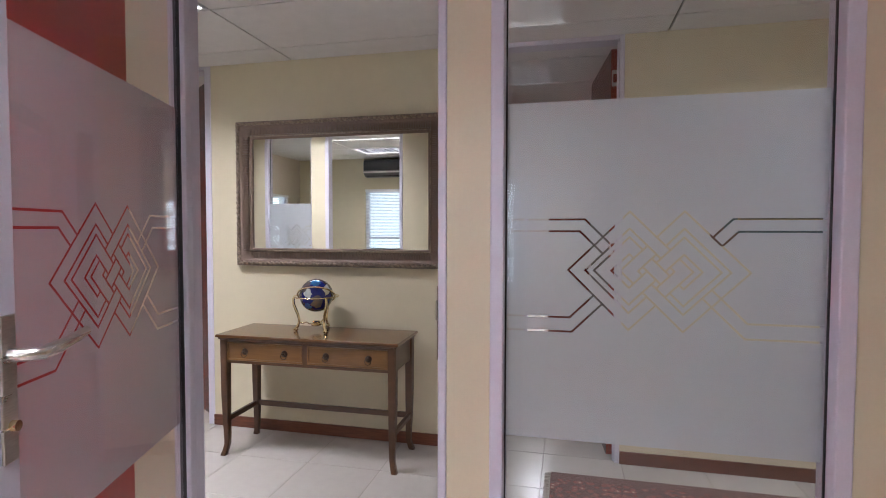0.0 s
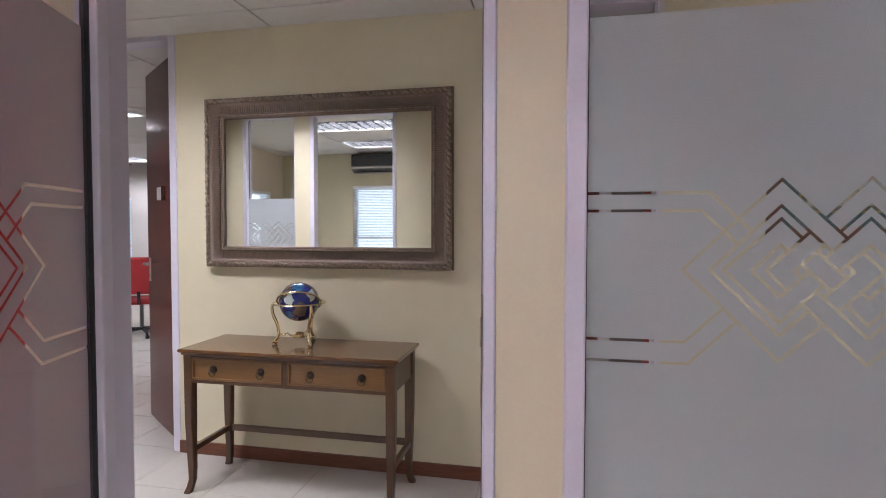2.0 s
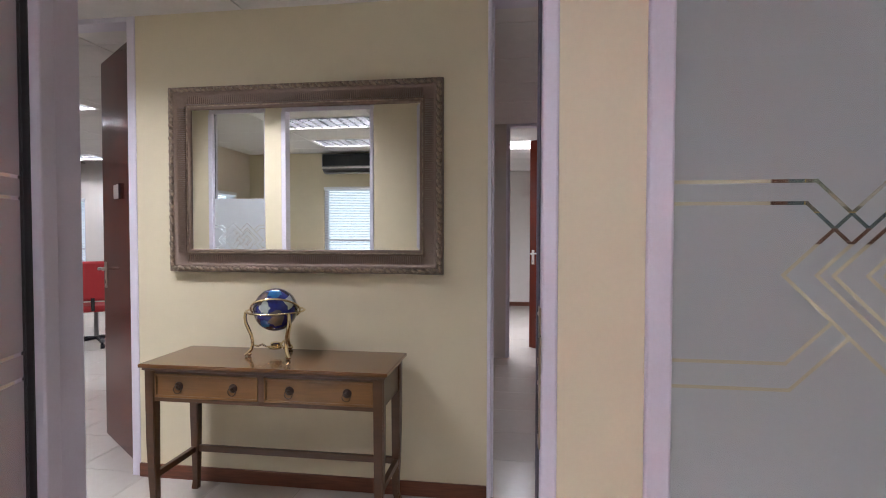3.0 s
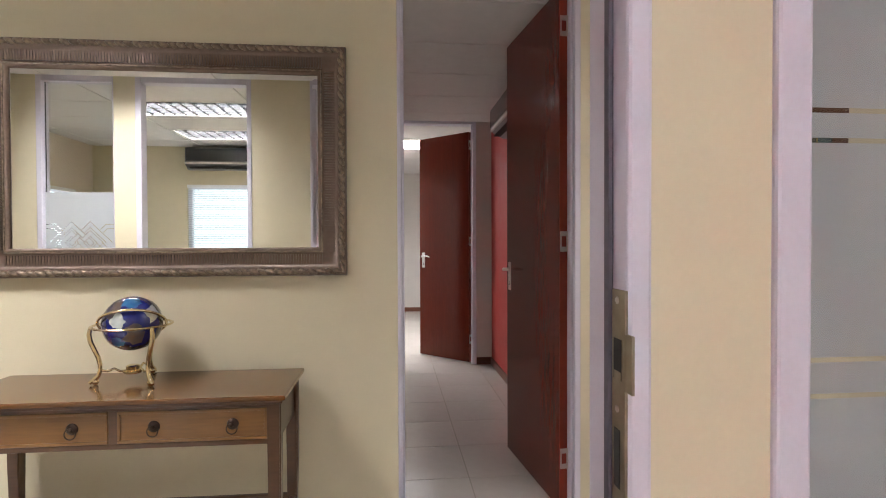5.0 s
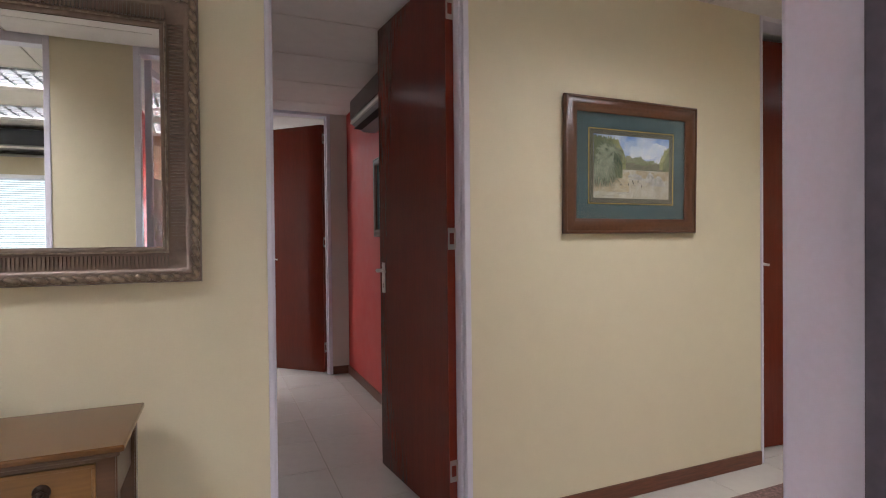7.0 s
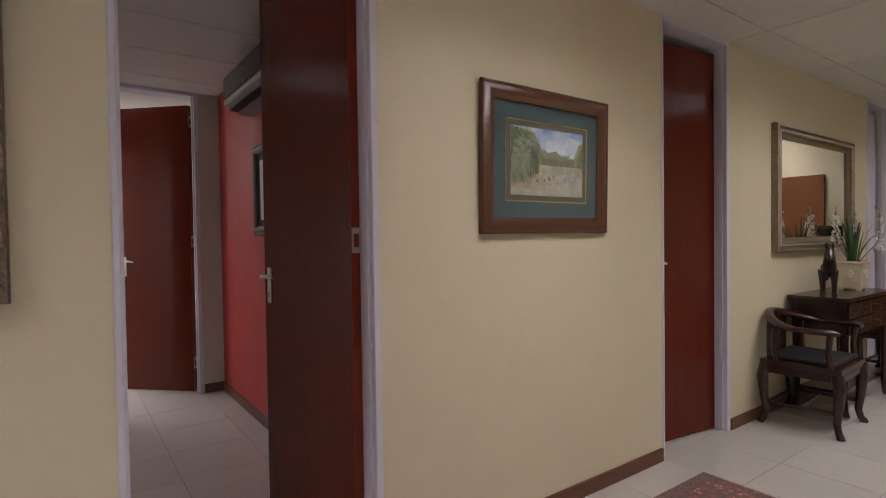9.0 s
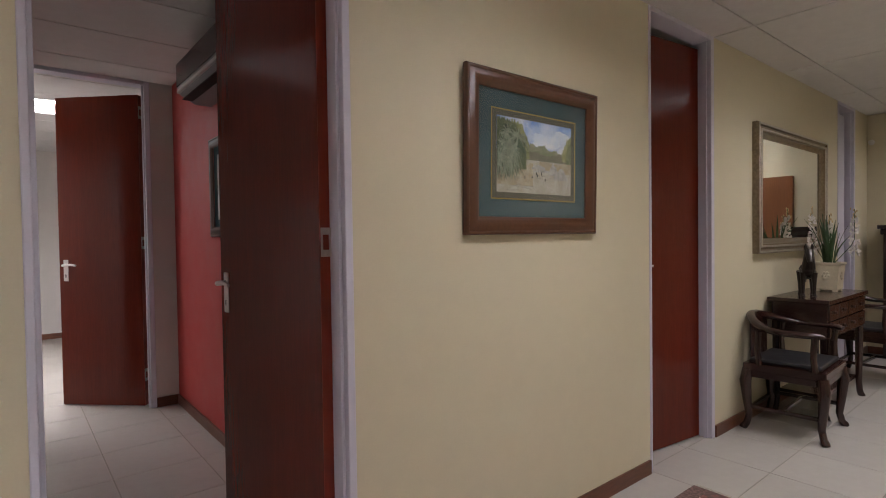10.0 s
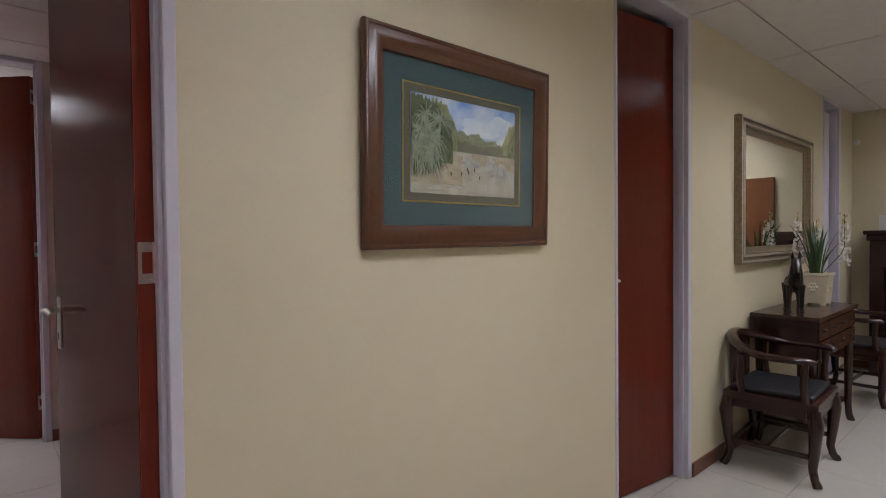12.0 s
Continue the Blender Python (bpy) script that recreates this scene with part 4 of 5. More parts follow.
part("painted_trees", blob(-0.06, px, -0.012, lambda t: 0.020 + 0.005 * math.sin(11 * t), 44, -0.0090, 0.006), SCRUBP, fp)
part("painted_trees", blob(0.180, px, -0.004, lambda t: 0.02 + 0.10 * t ** 0.45, 22, -0.0092, 0.012), LIMEP, fp)
part("painted_trees", blob(0.205, px, -0.012, lambda t: 0.015 + 0.085 * t ** 0.6, 18, -0.0093, 0.012), HILLP, fp)
part("painted_trees", blob(-0.16, -0.045, -0.01, lambda t: 0.148 - 0.11 * t ** 3, 30, -0.0091, 0.010), LIMEP, fp)
part("painted_trees", blob(-px, -0.065, -0.055, lambda t: 0.148 - 0.13 * t ** 4, 36, -0.0092, 0.008), HILLP, fp)
part("painted_bank", blob(-px, -0.02, -0.125, lambda t: -0.058 + 0.034 * t, 30, -0.0088, 0.006), OCHREP, fp)
part("painted_bank", blob(0.02, px, -0.060, lambda t: -0.016 + 0.006 * math.sin(9 * t), 30, -0.00885, 0.004), OCHREP, fp)
for layer, mt in enumerate(FRONDP):
    bm = bmesh.new()
    for i in range(210):
        cx, cz = rp.choice(((-0.205, 0.050), (-0.185, 0.095), (-0.150, 0.030), (-0.125, 0.085), (-0.165, -0.010), (-0.225, 0.0)))
        a, ln, y = rp.uniform(0, 2 * math.pi), rp.uniform(0.035, 0.095), -0.0094 - 0.000007 * (210 * layer + i)
        pts = [(cx + ln * t * math.cos(a), cz + ln * t * math.sin(a) - 0.05 * t * t) for t in (0, 0.5, 1)]
        pts = [(min(max(p, -px + 0.001), -0.045), min(max(q, -pz * 0.7), pz - 0.002)) for p, q in pts]
        nx, nz = -math.sin(a) * 0.0025, math.cos(a) * 0.0025
        v = [bm.verts.new((pts[0][0] + nx, y, pts[0][1] + nz)), bm.verts.new((pts[0][0] - nx, y, pts[0][1] - nz)), bm.verts.new((pts[1][0] - nx, y, pts[1][1] - nz)), bm.verts.new((pts[1][0] + nx, y, pts[1][1] + nz)), bm.verts.new((pts[2][0], y, pts[2][1]))]
        bm.faces.new((v[0], v[1], v[2], v[3])), bm.faces.new((v[3], v[2], v[4]))
    part("painted_fronds", bm, mt, fp)
for x0, x1, b, t in ((0.085, 0.150, -0.072, -0.022), (0.120, 0.225, -0.090, -0.055), (-0.03, 0.06, -0.050, -0.028), (0.15, 0.20, -0.06, -0.035), (-0.02, 0.10, -0.062, -0.048)):
    part("painted_rock", blob(x0, x1, b, lambda u, b=b, t=t: b + (t - b) * math.sin(math.pi * min(max(u, 0.05), 0.95)) ** 0.6, 16, -0.0093 - 0.0002 * x0, 0.004), ROCKP, fp)
bm = bmesh.new()
for i in range(60):
    x, z, ln = rp.uniform(-0.20, 0.22), rp.uniform(-0.150, -0.062), rp.uniform(0.01, 0.045)
    x1, z1 = min(x + ln, px - 0.002), z + rp.uniform(-0.006, 0.004)
    y = -0.0091 - 0.000002 * i
    bm.faces.new([bm.verts.new(p) for p in ((x, y, z - 0.0008), (x1, y, z1 - 0.0004), (x1, y, z1 + 0.0004), (x, y, z + 0.0008))])
part("painted_strokes", bm, STREAKP, fp)
for x, z in ((-0.075, -0.095), (-0.028, -0.092), (0.0, -0.075), (0.006, -0.085), (0.035, -0.075), (0.06, -0.100)):
    bm = bmesh.new()
    tube(bm, [(x, -0.0098, z), (x + 0.001, -0.0098, z + 0.007), (x + 0.0005, -0.0098, z + 0.014)], [0.002, 0.0034, 0.001], 6, flat=0.1)
    part("painted_speck", bm, SPECKP, fp)
part("glazing", box(-0.352, 0.352, -0.0165, -0.0150, -0.256, 0.256), GLASS, fp, "picture glass").visible_shadow = False

# picture on the red wall
rpq = picture(pose(0.671, 5.13, 1.69, 0, 0, -90), 0.62, 0.64, "dark-framed print with pale mount on the red wall", 0.04)
part("print", box(-0.2, 0.2, -0.0079, -0.0071, -0.21, 0.21), DESKW, rpq)


# ---- rug ----
RUG, n, l, out = shader("patterned_rug")
pb = n.new("ShaderNodeBsdfPrincipled")
pb.inputs["Roughness"].default_value = 0.95
tc, vo, nz, r1, r2 = n.new("ShaderNodeTexCoord"), n.new("ShaderNodeTexVoronoi"), n.new("ShaderNodeTexNoise"), n.new("ShaderNodeValToRGB"), n.new("ShaderNodeValToRGB")
vo.inputs["Scale"].default_value, nz.inputs["Scale"].default_value = 26, 70
l.new(tc.outputs["Object"], vo.inputs["Vector"]), l.new(tc.outputs["Object"], nz.inputs["Vector"])
e = r1.color_ramp.elements
e[0].color, e[1].color = (0.44, 0.33, 0.26, 1), (0.20, 0.075, 0.06, 1)
e[0].position, e[1].position = 0.10, 0.30
e2 = e.new(0.55)
e2.color = (0.10, 0.060, 0.055, 1)
e3 = e.new(0.2)
e3.color = (0.15, 0.08, 0.07, 1)
l.new(vo.outputs["Distance"], r1.inputs[0])
e = r2.color_ramp.elements
e[0].color, e[1].color = (0.45, 0.40, 0.38, 1), (1.8, 1.7, 1.65, 1)
l.new(nz.outputs[0], r2.inputs[0])
mm = n.new("ShaderNodeMix")
mm.data_type, mm.blend_type = "RGBA", "MULTIPLY"
mm.inputs[0].default_value = 1.0
l.new(r1.outputs[0], mm.inputs[6]), l.new(r2.outputs[0], mm.inputs[7]), l.new(mm.outputs[2], pb.inputs["Base Color"])
bpn = n.new("ShaderNodeBump")
bpn.inputs["Strength"].default_value = 0.6
l.new(nz.outputs[0], bpn.inputs["Height"]), l.new(bpn.outputs[0], pb.inputs["Normal"]), l.new(pb.outputs[0], out.inputs[0])
FRINGE = mat("rug_fringe", (0.38, 0.33, 0.27), 0.95, grain=0.3, scale=90)
DARKRUG = mat("rug_border", (0.17, 0.095, 0.08), 0.95, grain=0.5, scale=80, bump=0.5)
rug = thing("rug", pose(1.235, 2.50, 0.003), "faded red-brown patterned oriental rug on the tiles", "rug")
part("field", box(-1.09, 1.09, -0.48, 0.48, 0, 0.009), RUG, rug)
for a in ((-1.15, 1.15, 0.48, 0.56), (-1.15, 1.15, -0.56, -0.48), (-1.15, -1.09, -0.48, 0.48), (1.09, 1.15, -0.48, 0.48)):
    part("border", box(*a, 0, 0.0085), RUG if a[3] - a[2] > 0.5 else DARKRUG, rug)
for s in (-1, 1):
    bm = bmesh.new()
    for i in range(140):
        y = -0.56 + 1.12 * (i + 0.5) / 140
        j = rp.uniform(-0.006, 0.006)
        tube(bm, [(s * 1.149, y, 0.004), (s * 1.165, y + j * 0.5, 0.004), (s * 1.185, y + j, 0.002)], [0.003, 0.0025, 0.0015], 5)
    tagged(part("fringe", bm, FRINGE, rug, "pale cotton fringe"), kind="stuff")


# ---- rosewood armchairs and desk ----
def armchair(m):
    """A low-backed Chinese armchair facing -y, feet on z = 0."""
    th = thing("armchair", m, "dark rosewood horseshoe-back armchair with black leather seat", "chair", "rosewood armchairs")
    part("seat_frame", box(-0.27, 0.27, -0.25, 0.23, 0.405, 0.455, bevel=0.006), ROSE, th)
    bm = bmesh.new()
    bx(bm, -0.235, 0.235, -0.22, 0.20, 0.4555, 0.485, bevel=0.012)
    part("seat", bm, LEATHER, th, "black leather seat pad")
    for sx in (-1, 1):
        for sy in (-1, 1):
            x, y = sx * 0.245, (-0.225 if sy < 0 else 0.205)
            bm = bmesh.new()
            tube(bm, [(x, y, 0.41), (x + sx * 0.012, y + sy * 0.012, 0.33), (x + sx * 0.004, y + sy * 0.004, 0.2), (x - sx * 0.006, y - sy * 0.006, 0.09), (x + sx * 0.004, y + sy * 0.006, 0.035), (x + sx * 0.018, y + sy * 0.02, 0.012), (x + sx * 0.022, y + sy * 0.024, 0.0)],
                 [0.034, 0.036, 0.028, 0.022, 0.021, 0.024, 0.023], 12)
            part("leg", bm, ROSE, th)
    for a in ((-0.22, 0.22, 0.195, 0.215, 0.12, 0.145), (-0.25, -0.23, -0.2, 0.19, 0.14, 0.165), (0.23, 0.25, -0.2, 0.19, 0.14, 0.165), (-0.22, 0.22, -0.01, 0.01, 0.14, 0.165)):
        part("stretcher", box(*a, bevel=0.003), ROSE, th)
    for a in ((-0.21, 0.21, -0.245, -0.228, 0.36, 0.405), (-0.26, -0.245, -0.19, 0.18, 0.36, 0.405), (0.245, 0.26, -0.19, 0.18, 0.36, 0.405)):
        part("apron", box(*a, bevel=0.003), ROSE, th)
    pts, rad = [], []
    for i in range(25):
        a = radians(-22 + 224 * i / 24)
        s = math.sin(a)
        pts.append((0.285 * math.cos(a), -0.03 + 0.275 * s - (0.10 if s < 0 else 0) * (-s) * 2, 0.685 + 0.075 * max(s, 0) ** 2))
        rad.append(0.027 + 0.009 * max(s, 0))
    pts = [(0.255, -0.235, 0.675)] + pts + [(-0.255, -0.235, 0.675)]
    bm = bmesh.new()
    tube(bm, pts, [0.02] + rad + [0.02], 10, flat=0.75)
    part("arm_rail", bm, ROSE, th, "curved polished back and arm rail")
    for x, y in ((-0.262, -0.19), (0.262, -0.19), (-0.255, 0.13), (0.255, 0.13)):
        bm = bmesh.new()
        tube(bm, [(x, y, 0.45), (x * 1.04, y + 0.01, 0.55), (x * 1.05, y, 0.68)], [0.021, 0.018, 0.020], 12)
        part("arm_post", bm, ROSE, th)
    for x in (-0.13, 0.0, 0.13):
        w = 0.06 if x == 0 else 0.035
        bm = bmesh.new()
        bx(bm, x - w, x + w, 0.205, 0.22, 0.452, 0.74, bevel=0.003)
        part("back_splat", bm, ROSE, th)
    return th


c1 = armchair(pose(3.785, 3.035, 0, 0, 0, 3))
copy_thing(c1, pose(5.745, 3.03, 0, 0, 0, -2))

dk = thing("side_desk", pose(4.525, 3.075, 0) @ Matrix.Diagonal((0.79, 0.95, 1.04, 1)), "dark rosewood side table with drawers and a low shelf", "table")
part("tabletop", box(-0.64, 0.64, -0.205, 0.215, 0.80, 0.83, bevel=0.006), ROSE, dk, "polished rosewood top")
part("body", box(-0.60, 0.60, -0.18, 0.19, 0.56, 0.7998, bevel=0.003), ROSE, dk)
for i in range(4):
    for j in range(2):
        x0, z0 = -0.585 + i * 0.295, 0.572 + j * 0.113
        d = part("drawer", box(x0, x0 + 0.285, -0.192, -0.181, z0, z0 + 0.105, bevel=0.003), ROSE, dk)
        bm = bmesh.new()
        ball(bm, (x0 + 0.1425, -0.199, z0 + 0.052), 0.012, 10)
        part("knob", bm, KNOB, d)
for sx in (-1, 1):
    for y in (-0.155, 0.165):
        bm = bmesh.new()
        s = -1 if y < 0 else 1
        tube(bm, [(sx * 0.565, y, 0.56), (sx * 0.565, y, 0.3), (sx * 0.560, y, 0.12), (sx * 0.565, y + s * 0.006, 0.04), (sx * 0.58, y + s * 0.018, 0.0)], [0.031, 0.027, 0.023, 0.024, 0.027], 12)
        part("leg", bm, ROSE, dk)
part("shelf", box(-0.55, 0.55, -0.14, 0.15, 0.14, 0.165, bevel=0.003), ROSE, dk)


# ---- horse statue, one mesh ----
bm = bmesh.new()
ball(bm, (0, 0, 0.155), 0.058, 16, (0.78, 1.35, 0.85))
ball(bm, (0, -0.055, 0.170), 0.046, 14, (0.85, 0.9, 1.05))
ball(bm, (0, 0.055, 0.165), 0.048, 14, (0.9, 0.9, 0.95))
tube(bm, [(0, -0.055, 0.18), (0, -0.085, 0.235), (0, -0.098, 0.275), (0, -0.10, 0.29)], [0.040, 0.032, 0.026, 0.022], 12)
tube(bm, [(0, -0.090, 0.292), (0, -0.115, 0.27), (0, -0.145, 0.235), (0, -0.155, 0.222)], [0.025, 0.024, 0.017, 0.013], 12)
for sx in (-1, 1):
    tube(bm, [(sx * 0.013, -0.088, 0.30), (sx * 0.018, -0.088, 0.325), (sx * 0.016, -0.088, 0.345)], [0.010, 0.008, 0.001], 8)
    tube(bm, [(sx * 0.028, -0.065, 0.155), (sx * 0.030, -0.068, 0.085), (sx * 0.030, -0.066, 0.02), (sx * 0.030, -0.072, 0.0)], [0.022, 0.013, 0.010, 0.014], 8)
    tube(bm, [(sx * 0.030, 0.062, 0.155), (sx * 0.032, 0.078, 0.085), (sx * 0.032, 0.068, 0.02), (sx * 0.032, 0.064, 0.0)], [0.026, 0.014, 0.010, 0.014], 8)
tube(bm, [(0, 0.098, 0.185), (0, 0.125, 0.16), (0, 0.125, 0.08)], [0.012, 0.014, 0.006], 8)
hs = tagged(ob_from("horse_statue", bm, BRONZE), "dark bronze standing horse figurine on the side table", "statue")
hs.matrix_basis = pose(4.31, 3.10, 0.8633, 0, 0, -68) @ Matrix.Diagonal((1.18, 1.08, 1.16, 1))

# ---- pot with white flowers ----
pt = thing("flower_pot", pose(4.80, 3.09, 0.8633) @ Matrix.Diagonal((0.92, 0.92, 1.12, 1)), "cream square ceramic planter with white artificial orchids", "plant")
bm = bmesh.new()
rings = []
for hw, z in ((0.078, 0.012), (0.082, 0.02), (0.098, 0.19), (0.106, 0.195), (0.106, 0.21), (0.092, 0.21), (0.085, 0.17)):
    rings.append([bm.verts.new((a * hw, b * hw, z)) for a, b in ((-1, -1), (1, -1), (1, 1), (-1, 1))])
for a, b in zip(rings, rings[1:]):
    for j in range(4):
        bm.faces.new((a[j], a[(j + 1) % 4], b[(j + 1) % 4], b[j]))
bm.faces.new(rings[0][::-1]), bm.faces.new(rings[-1])
part("planter", bm, POT, pt)
for a in (-1, 1):
    for b in (-1, 1):
        part("foot", box(*sorted((a * 0.045, a * 0.08)), *sorted((b * 0.045, b * 0.08)), 0, 0.0125, bevel=0.002), POT, pt)
for ang in (0, -90):
    bm = bmesh.new()
    for k in range(6):
        t = 2 * math.pi * k / 6
        ball(bm, (0.022 * math.cos(t), -0.094, 0.115 + 0.022 * math.sin(t)), 0.013, 8, (1, 0.5, 1))
    ball(bm, (0, -0.094, 0.115), 0.012, 8, (1, 0.6, 1))
    part("rosette", bm, POT, pt).matrix_basis = pose(0, 0, 0, 0, 0, ang)
rf = random.Random(12)
for i in range(22):
    a, ln, lean = rf.uniform(0, 2 * math.pi), rf.uniform(0.26, 0.44), rf.uniform(0.02, 0.20)
    if i > 18:
        lean = 0.32
    bm = bmesh.new()
    bx0, by0 = 0.04 * math.cos(a), 0.04 * math.sin(a)
    row = []
    for k in range(8):
        t = k / 7
        c = Vector((bx0 + lean * t * t * math.cos(a), by0 + lean * t * t * math.sin(a), 0.16 + ln * (t - 0.18 * lean / 0.3 * t * t)))
        w = 0.011 * math.sin(math.pi * min(t * 0.85 + 0.15, 1)) + 0.0008
        s = Vector((-math.sin(a), math.cos(a), 0)) * w
        up = Vector((math.cos(a), math.sin(a), 0)) * 0.003
        row.append((bm.verts.new(c - s), bm.verts.new(c + up), bm.verts.new(c + s)))
    for p, q in zip(row, row[1:]):
        bm.faces.new((p[0], p[1], q[1], q[0])), bm.faces.new((p[1], p[2], q[2], q[1]))
    part("leaf", bm, LEAF, pt)
for ax, ay, low, top in ((-0.05, 0.115, 0.27, 0.55), (0.04, -0.175, 0.26, 0.53), (0.13, 0.03, 0.30, 0.50)):
    def along(t):
        return Vector((ax * min(1, t * 2.2), ay * min(1, t * 2.2), 0.16 + (top + 0.06 - 0.16) * t))
    bm = bmesh.new()
    tube(bm, [along(i / 10) for i in range(11)], 0.003, 6)
    st = part("flower_stem", bm, LEAF, pt)
    bm = bmesh.new()
    for i in range(70):
        z = rf.uniform(low, top)
        r = 0.034 * (1 - 0.55 * (z - low) / (top - low))
        a = rf.uniform(0, 2 * math.pi)
        c = Vector((ax + r * math.cos(a) * rf.uniform(0.5, 1), ay + r * math.sin(a) * rf.uniform(0.5, 1), z))
        for k in range(4):
            d = Vector((math.cos(a) + rf.gauss(0, 0.8), math.sin(a) + rf.gauss(0, 0.8), rf.gauss(0, 0.8))).normalized()
            w = d.orthogonal().normalized() * 0.009
            v = [bm.verts.new(c), bm.verts.new(c + d * 0.011 + w), bm.verts.new(c + d * 0.021), bm.verts.new(c + d * 0.011 - w)]
            bm.faces.new(v)
    tagged(part("blossom", bm, PETAL, st, "clustered white blossoms"), kind="stuff")
    bm = bmesh.new()
    for i in range(9):
        ball(bm, (ax + rf.gauss(0, 0.010), ay + rf.gauss(0, 0.010), top + 0.008 * i), 0.006, 6, (1, 1, 1.6))
    part("bud", bm, BUD, st)

# ---- dark mantelpiece at the end of the corridor ----
ft = thing("mantelpiece", pose(EW - 0.005, 2.85, 0, 0, 0, -90), "black-brown wooden fireplace mantel against the end wall", "fireplace")
part("top_shelf", box(-0.30, 0.30, -0.30, 0.0, 1.37, 1.41, bevel=0.006), ROSE, ft)
part("cornice", box(-0.28, 0.28, -0.27, 0.0, 1.31, 1.3698, bevel=0.01), ROSE, ft)
part("frieze", box(-0.26, 0.26, -0.23, 0.0, 1.05, 1.3098, bevel=0.004), ROSE, ft)
part("jamb", box(-0.26, -0.15, -0.23, 0.0, 0.0, 1.0498, bevel=0.004), ROSE, ft)
part("jamb", box(0.15, 0.26, -0.23, 0.0, 0.0, 1.0498, bevel=0.004), ROSE, ft)
part("firebox", box(-0.1499, 0.1499, -0.03, 0.0, 0.0, 1.0498), DARKM, ft)
for i in range(7):
    bm = bmesh.new()
    tube(bm, [(-0.13 + i * 0.043, -0.16, 0.0), (-0.13 + i * 0.043, -0.16, 0.85)], 0.007, 6)
    part("grate_bar", bm, DARKM, ft)
cd = tagged(ob_from("display_card", box(-0.07, 0.07, -0.01, 0.01, 0, 0.15, bevel=0.003), DESKW), "small white display card on the mantelpiece", "card")
cd.matrix_basis = pose(EW - 0.15, 2.98, 1.41, 0, 0, -90)
bm = bmesh.new()
lathe(bm, [(0.03, 0.0), (0.03, 0.012), (0.02, 0.022), (0.006, 0.026)], 16)
sn = tagged(ob_from("wall_sensor", bm, PLASTIC), "small white plastic sensor on the end wall", "sensor")
sn.matrix_basis = pose(EW, 3.26, 2.32, 0, -90, 0)


# ---- air conditioners ----
def aircon(m, dark):
    th = thing("air_conditioner", m, "wall-mounted split air conditioner with dark front panel", "air conditioner")
    prof = [(0.0, 0.0), (-0.10, 0.0), (-0.19, 0.055), (-0.205, 0.10), (-0.20, 0.24), (-0.17, 0.285), (0.0, 0.285)]
    bm = bmesh.new()
    a, b = [[bm.verts.new((x, y, z)) for y, z in prof] for x in (0.0, 0.88)]
    for i in range(len(prof)):
        j = (i + 1) % len(prof)
        bm.faces.new((a[i], a[j], b[j], b[i]))
    bm.faces.new(a[::-1]), bm.faces.new(b)
    part("body", bm, GREYPL if dark else PLASTIC, th, "moulded plastic casing")
    part("front_panel", box(0.012, 0.868, -0.213, -0.2055, 0.10, 0.262, bevel=0.003), BLACKPL, th, "dark glossy front panel")
    part("air_flap", box(0.05, 0.83, -0.19, -0.125, 0.012, 0.020, bevel=0.003), DARKM, th).matrix_basis = pose(0, 0, -0.004, 0)
    part("trim_strip", box(0.0, 0.88, -0.2085, -0.190, 0.062, 0.085, bevel=0.003), PLASTIC, th, "pale trim strip")
    return th


aircon(pose(-2.22, BACK, 2.30, 0, 0, 180), True)
aircon(pose(0.671, 5.46, 2.235, 0, 0, -90) @ Matrix.Diagonal((1, 1, 0.9, 1)), True)

# ---- open-plan office behind the left door ----
oc = thing("office_chair", pose(-5.42, 6.46, 0, 0, 0, 35), "red fabric swivel office chair on castors", "chair")
bm = bmesh.new()
bx(bm, -0.22, 0.22, -0.22, 0.22, 0.44, 0.52, bevel=0.03)
part("seat", bm, REDFAB, oc)
bm = bmesh.new()
bx(bm, -0.21, 0.21, -0.26, -0.19, 0.58, 1.06, bevel=0.03)
part("backrest", bm, REDFAB, oc, "red upholstered backrest")
bm = bmesh.new()
tube(bm, [(0, -0.16, 0.45), (0, -0.28, 0.47), (0, -0.285, 0.62)], 0.02, 8, flat=0.5)
part("back_bracket", bm, BLACKPL, oc)
bm = bmesh.new()
tube(bm, [(0, 0, 0.09), (0, 0, 0.44)], 0.025, 10)
part("gas_lift", bm, GREYPL, oc)
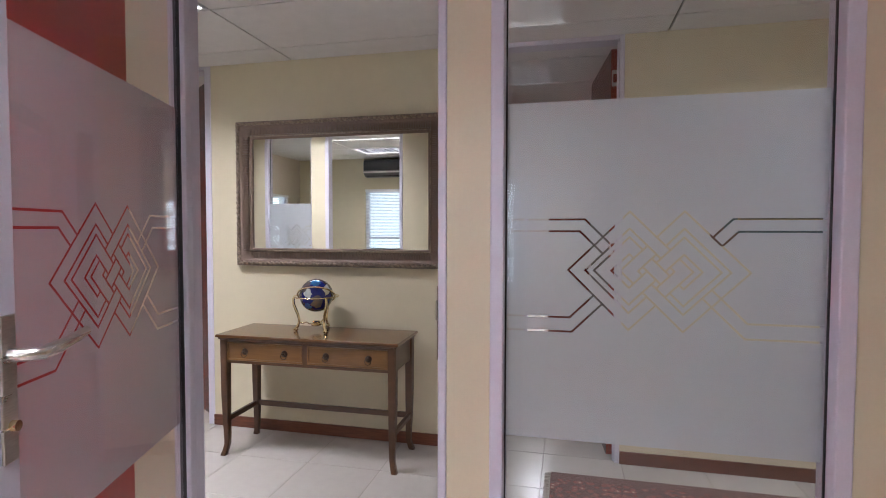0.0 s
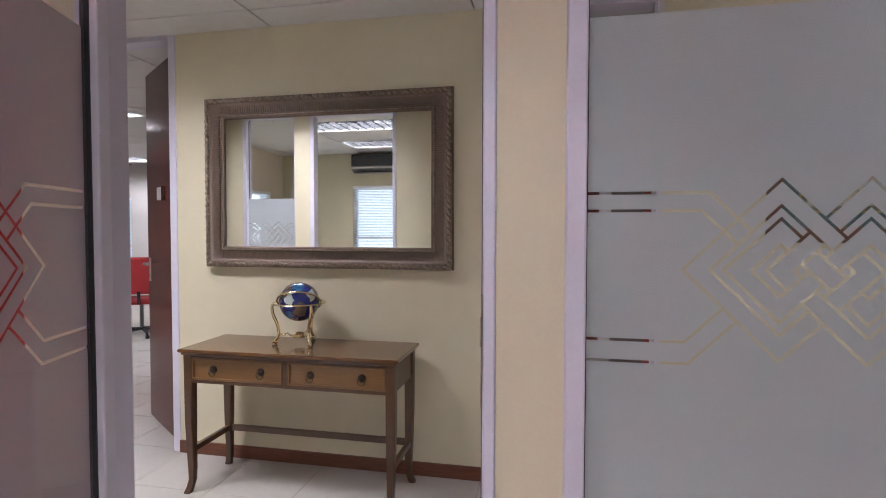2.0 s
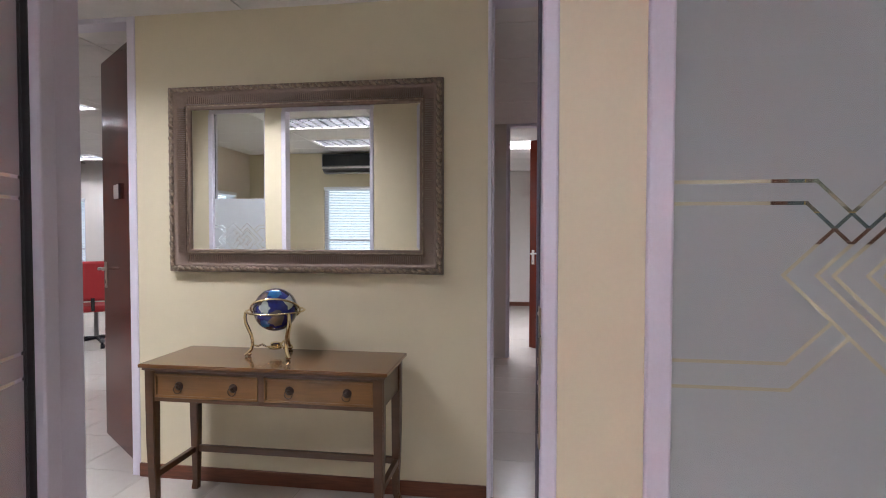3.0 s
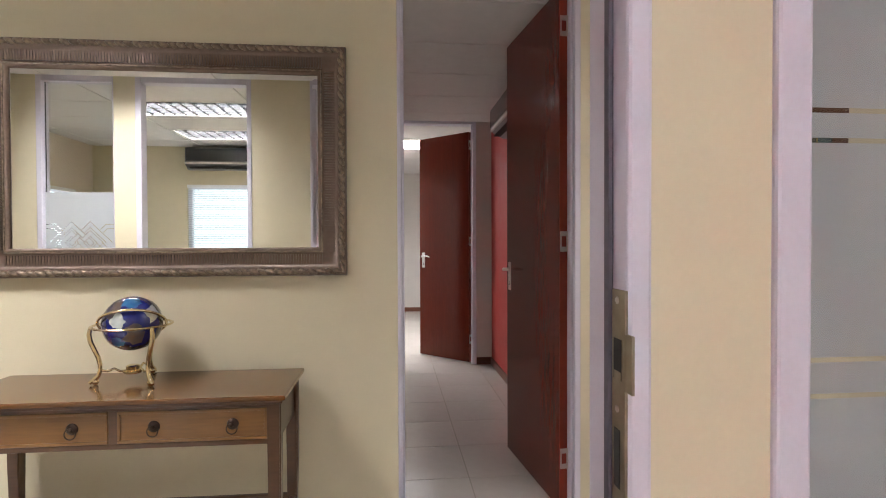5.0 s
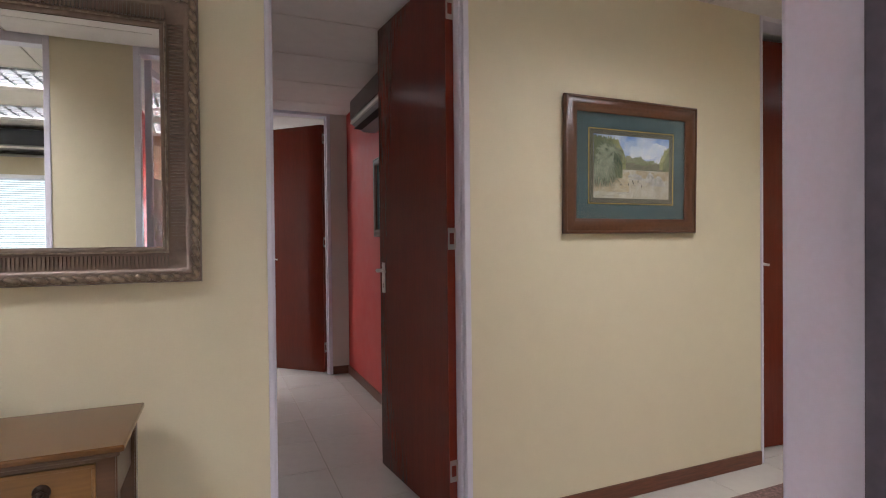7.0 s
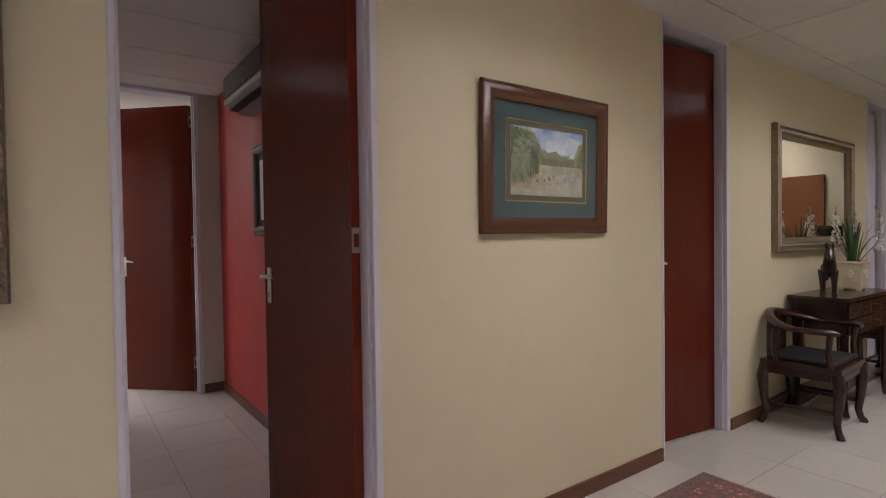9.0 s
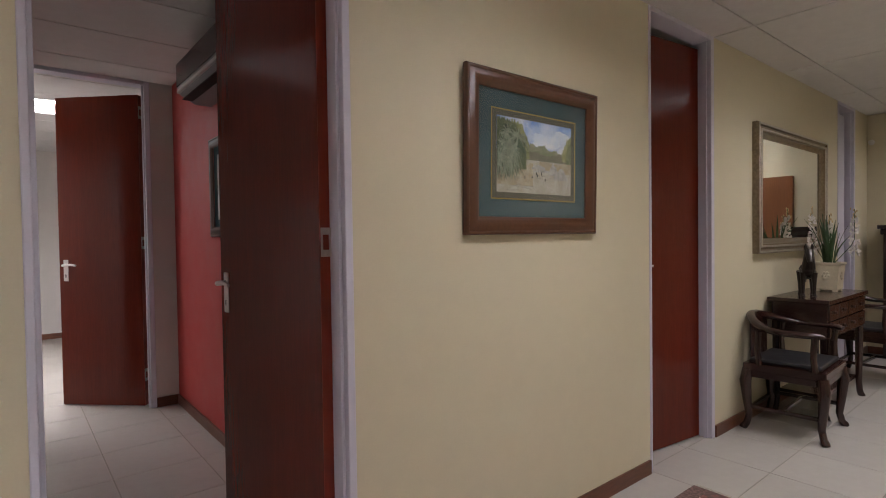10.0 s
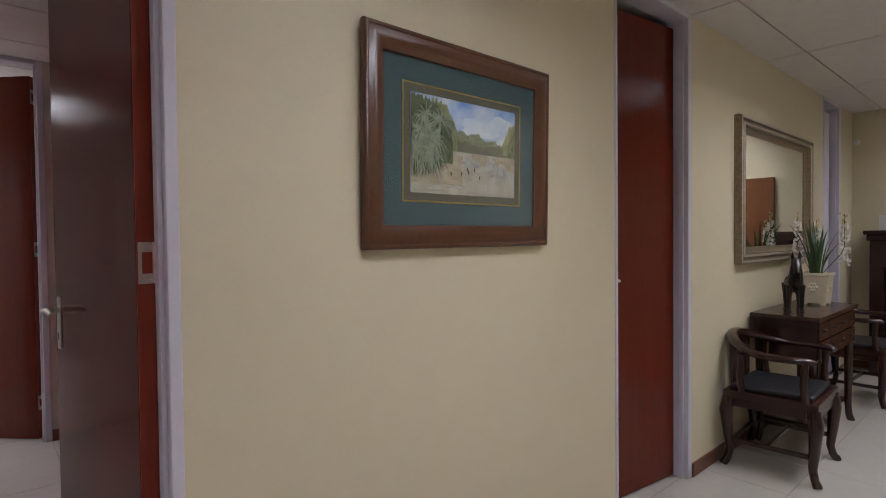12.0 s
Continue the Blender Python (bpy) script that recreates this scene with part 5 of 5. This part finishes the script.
for k in range(5):
    a = 2 * math.pi * k / 5
    bm = bmesh.new()
    tube(bm, [(0, 0, 0.10), (0.15 * math.cos(a), 0.15 * math.sin(a), 0.09), (0.29 * math.cos(a), 0.29 * math.sin(a), 0.065)], [0.022, 0.018, 0.014], 8)
    lg = part("base_arm", bm, BLACKPL, oc)
    bm = bmesh.new()
    c, s = math.cos(a), math.sin(a)
    tube(bm, [(0.29 * c - 0.02 * s, 0.29 * s + 0.02 * c, 0.028), (0.29 * c + 0.02 * s, 0.29 * s - 0.02 * c, 0.028)], 0.028, 10)
    part("castor", bm, BLACKPL, lg)
od = thing("office_desk", pose(-6.2, 6.95, 0), "white laminate office desk by the window", "desk")
part("desktop", box(-0.75, 0.75, -0.35, 0.35, 0.715, 0.74, bevel=0.003), DESKW, od)
for x in (-0.7, 0.7):
    part("leg_post", box(x - 0.025, x + 0.025, -0.03, 0.03, 0.04, 0.7148), GREYPL, od)
    part("leg_foot", box(x - 0.03, x + 0.03, -0.32, 0.32, 0.0, 0.0398, bevel=0.004), GREYPL, od)

# ---- floor: bed of grout and the tiles laid in it ----
bm = bmesh.new()
bx(bm, -9.6, EW + 0.1, BACK - 0.1, 11.05, -0.08, -0.002)
floor = setting("floor", bm, GROUT, "cream ceramic floor tiles with dark grout joints", "floor")
TP, OX, OY = 0.4733, 0.030, 2.862
bm = bmesh.new()
bx(bm, 0.002, TP - 0.002, 0.002, TP - 0.002, -0.008, 0.0)
bmesh.ops.bevel(bm, geom=[e for e in bm.edges if all(v.co.z > -0.001 for v in e.verts)], offset=0.0012, segments=1, affect="EDGES")
tile = ob_from("tile", bm, TILE, smooth=False)
tile.parent = floor
tile.location = (OX, OY, 0)
far = bmesh.new()
for i in range(-21, 17):
    for j in range(-12, 18):
        x, y = OX + i * TP, OY + j * TP
        if i == 0 and j == 0 or x > EW or y < BACK - 0.4 or y > 11 or (x < -1.9 and y > 8.9) or (x > 3.0 and y < 0.9) or (x < -5 and y < 2.9):
            continue
        if -3.2 < x < 5.4 and 1.3 < y < 3.5 or -1.4 < x < 0.7 and 3.3 < y < 7.2:
            o = new("tile", tile.data)
            o.parent = floor
            o.location = (x, y, 0)
        else:
            bx(far, x + 0.002, x + TP - 0.002, y + 0.002, y + TP - 0.002, -0.008, 0.0)
ft2 = part("far_tiles", far, TILE, floor)
tagged(ft2, kind="stuff")
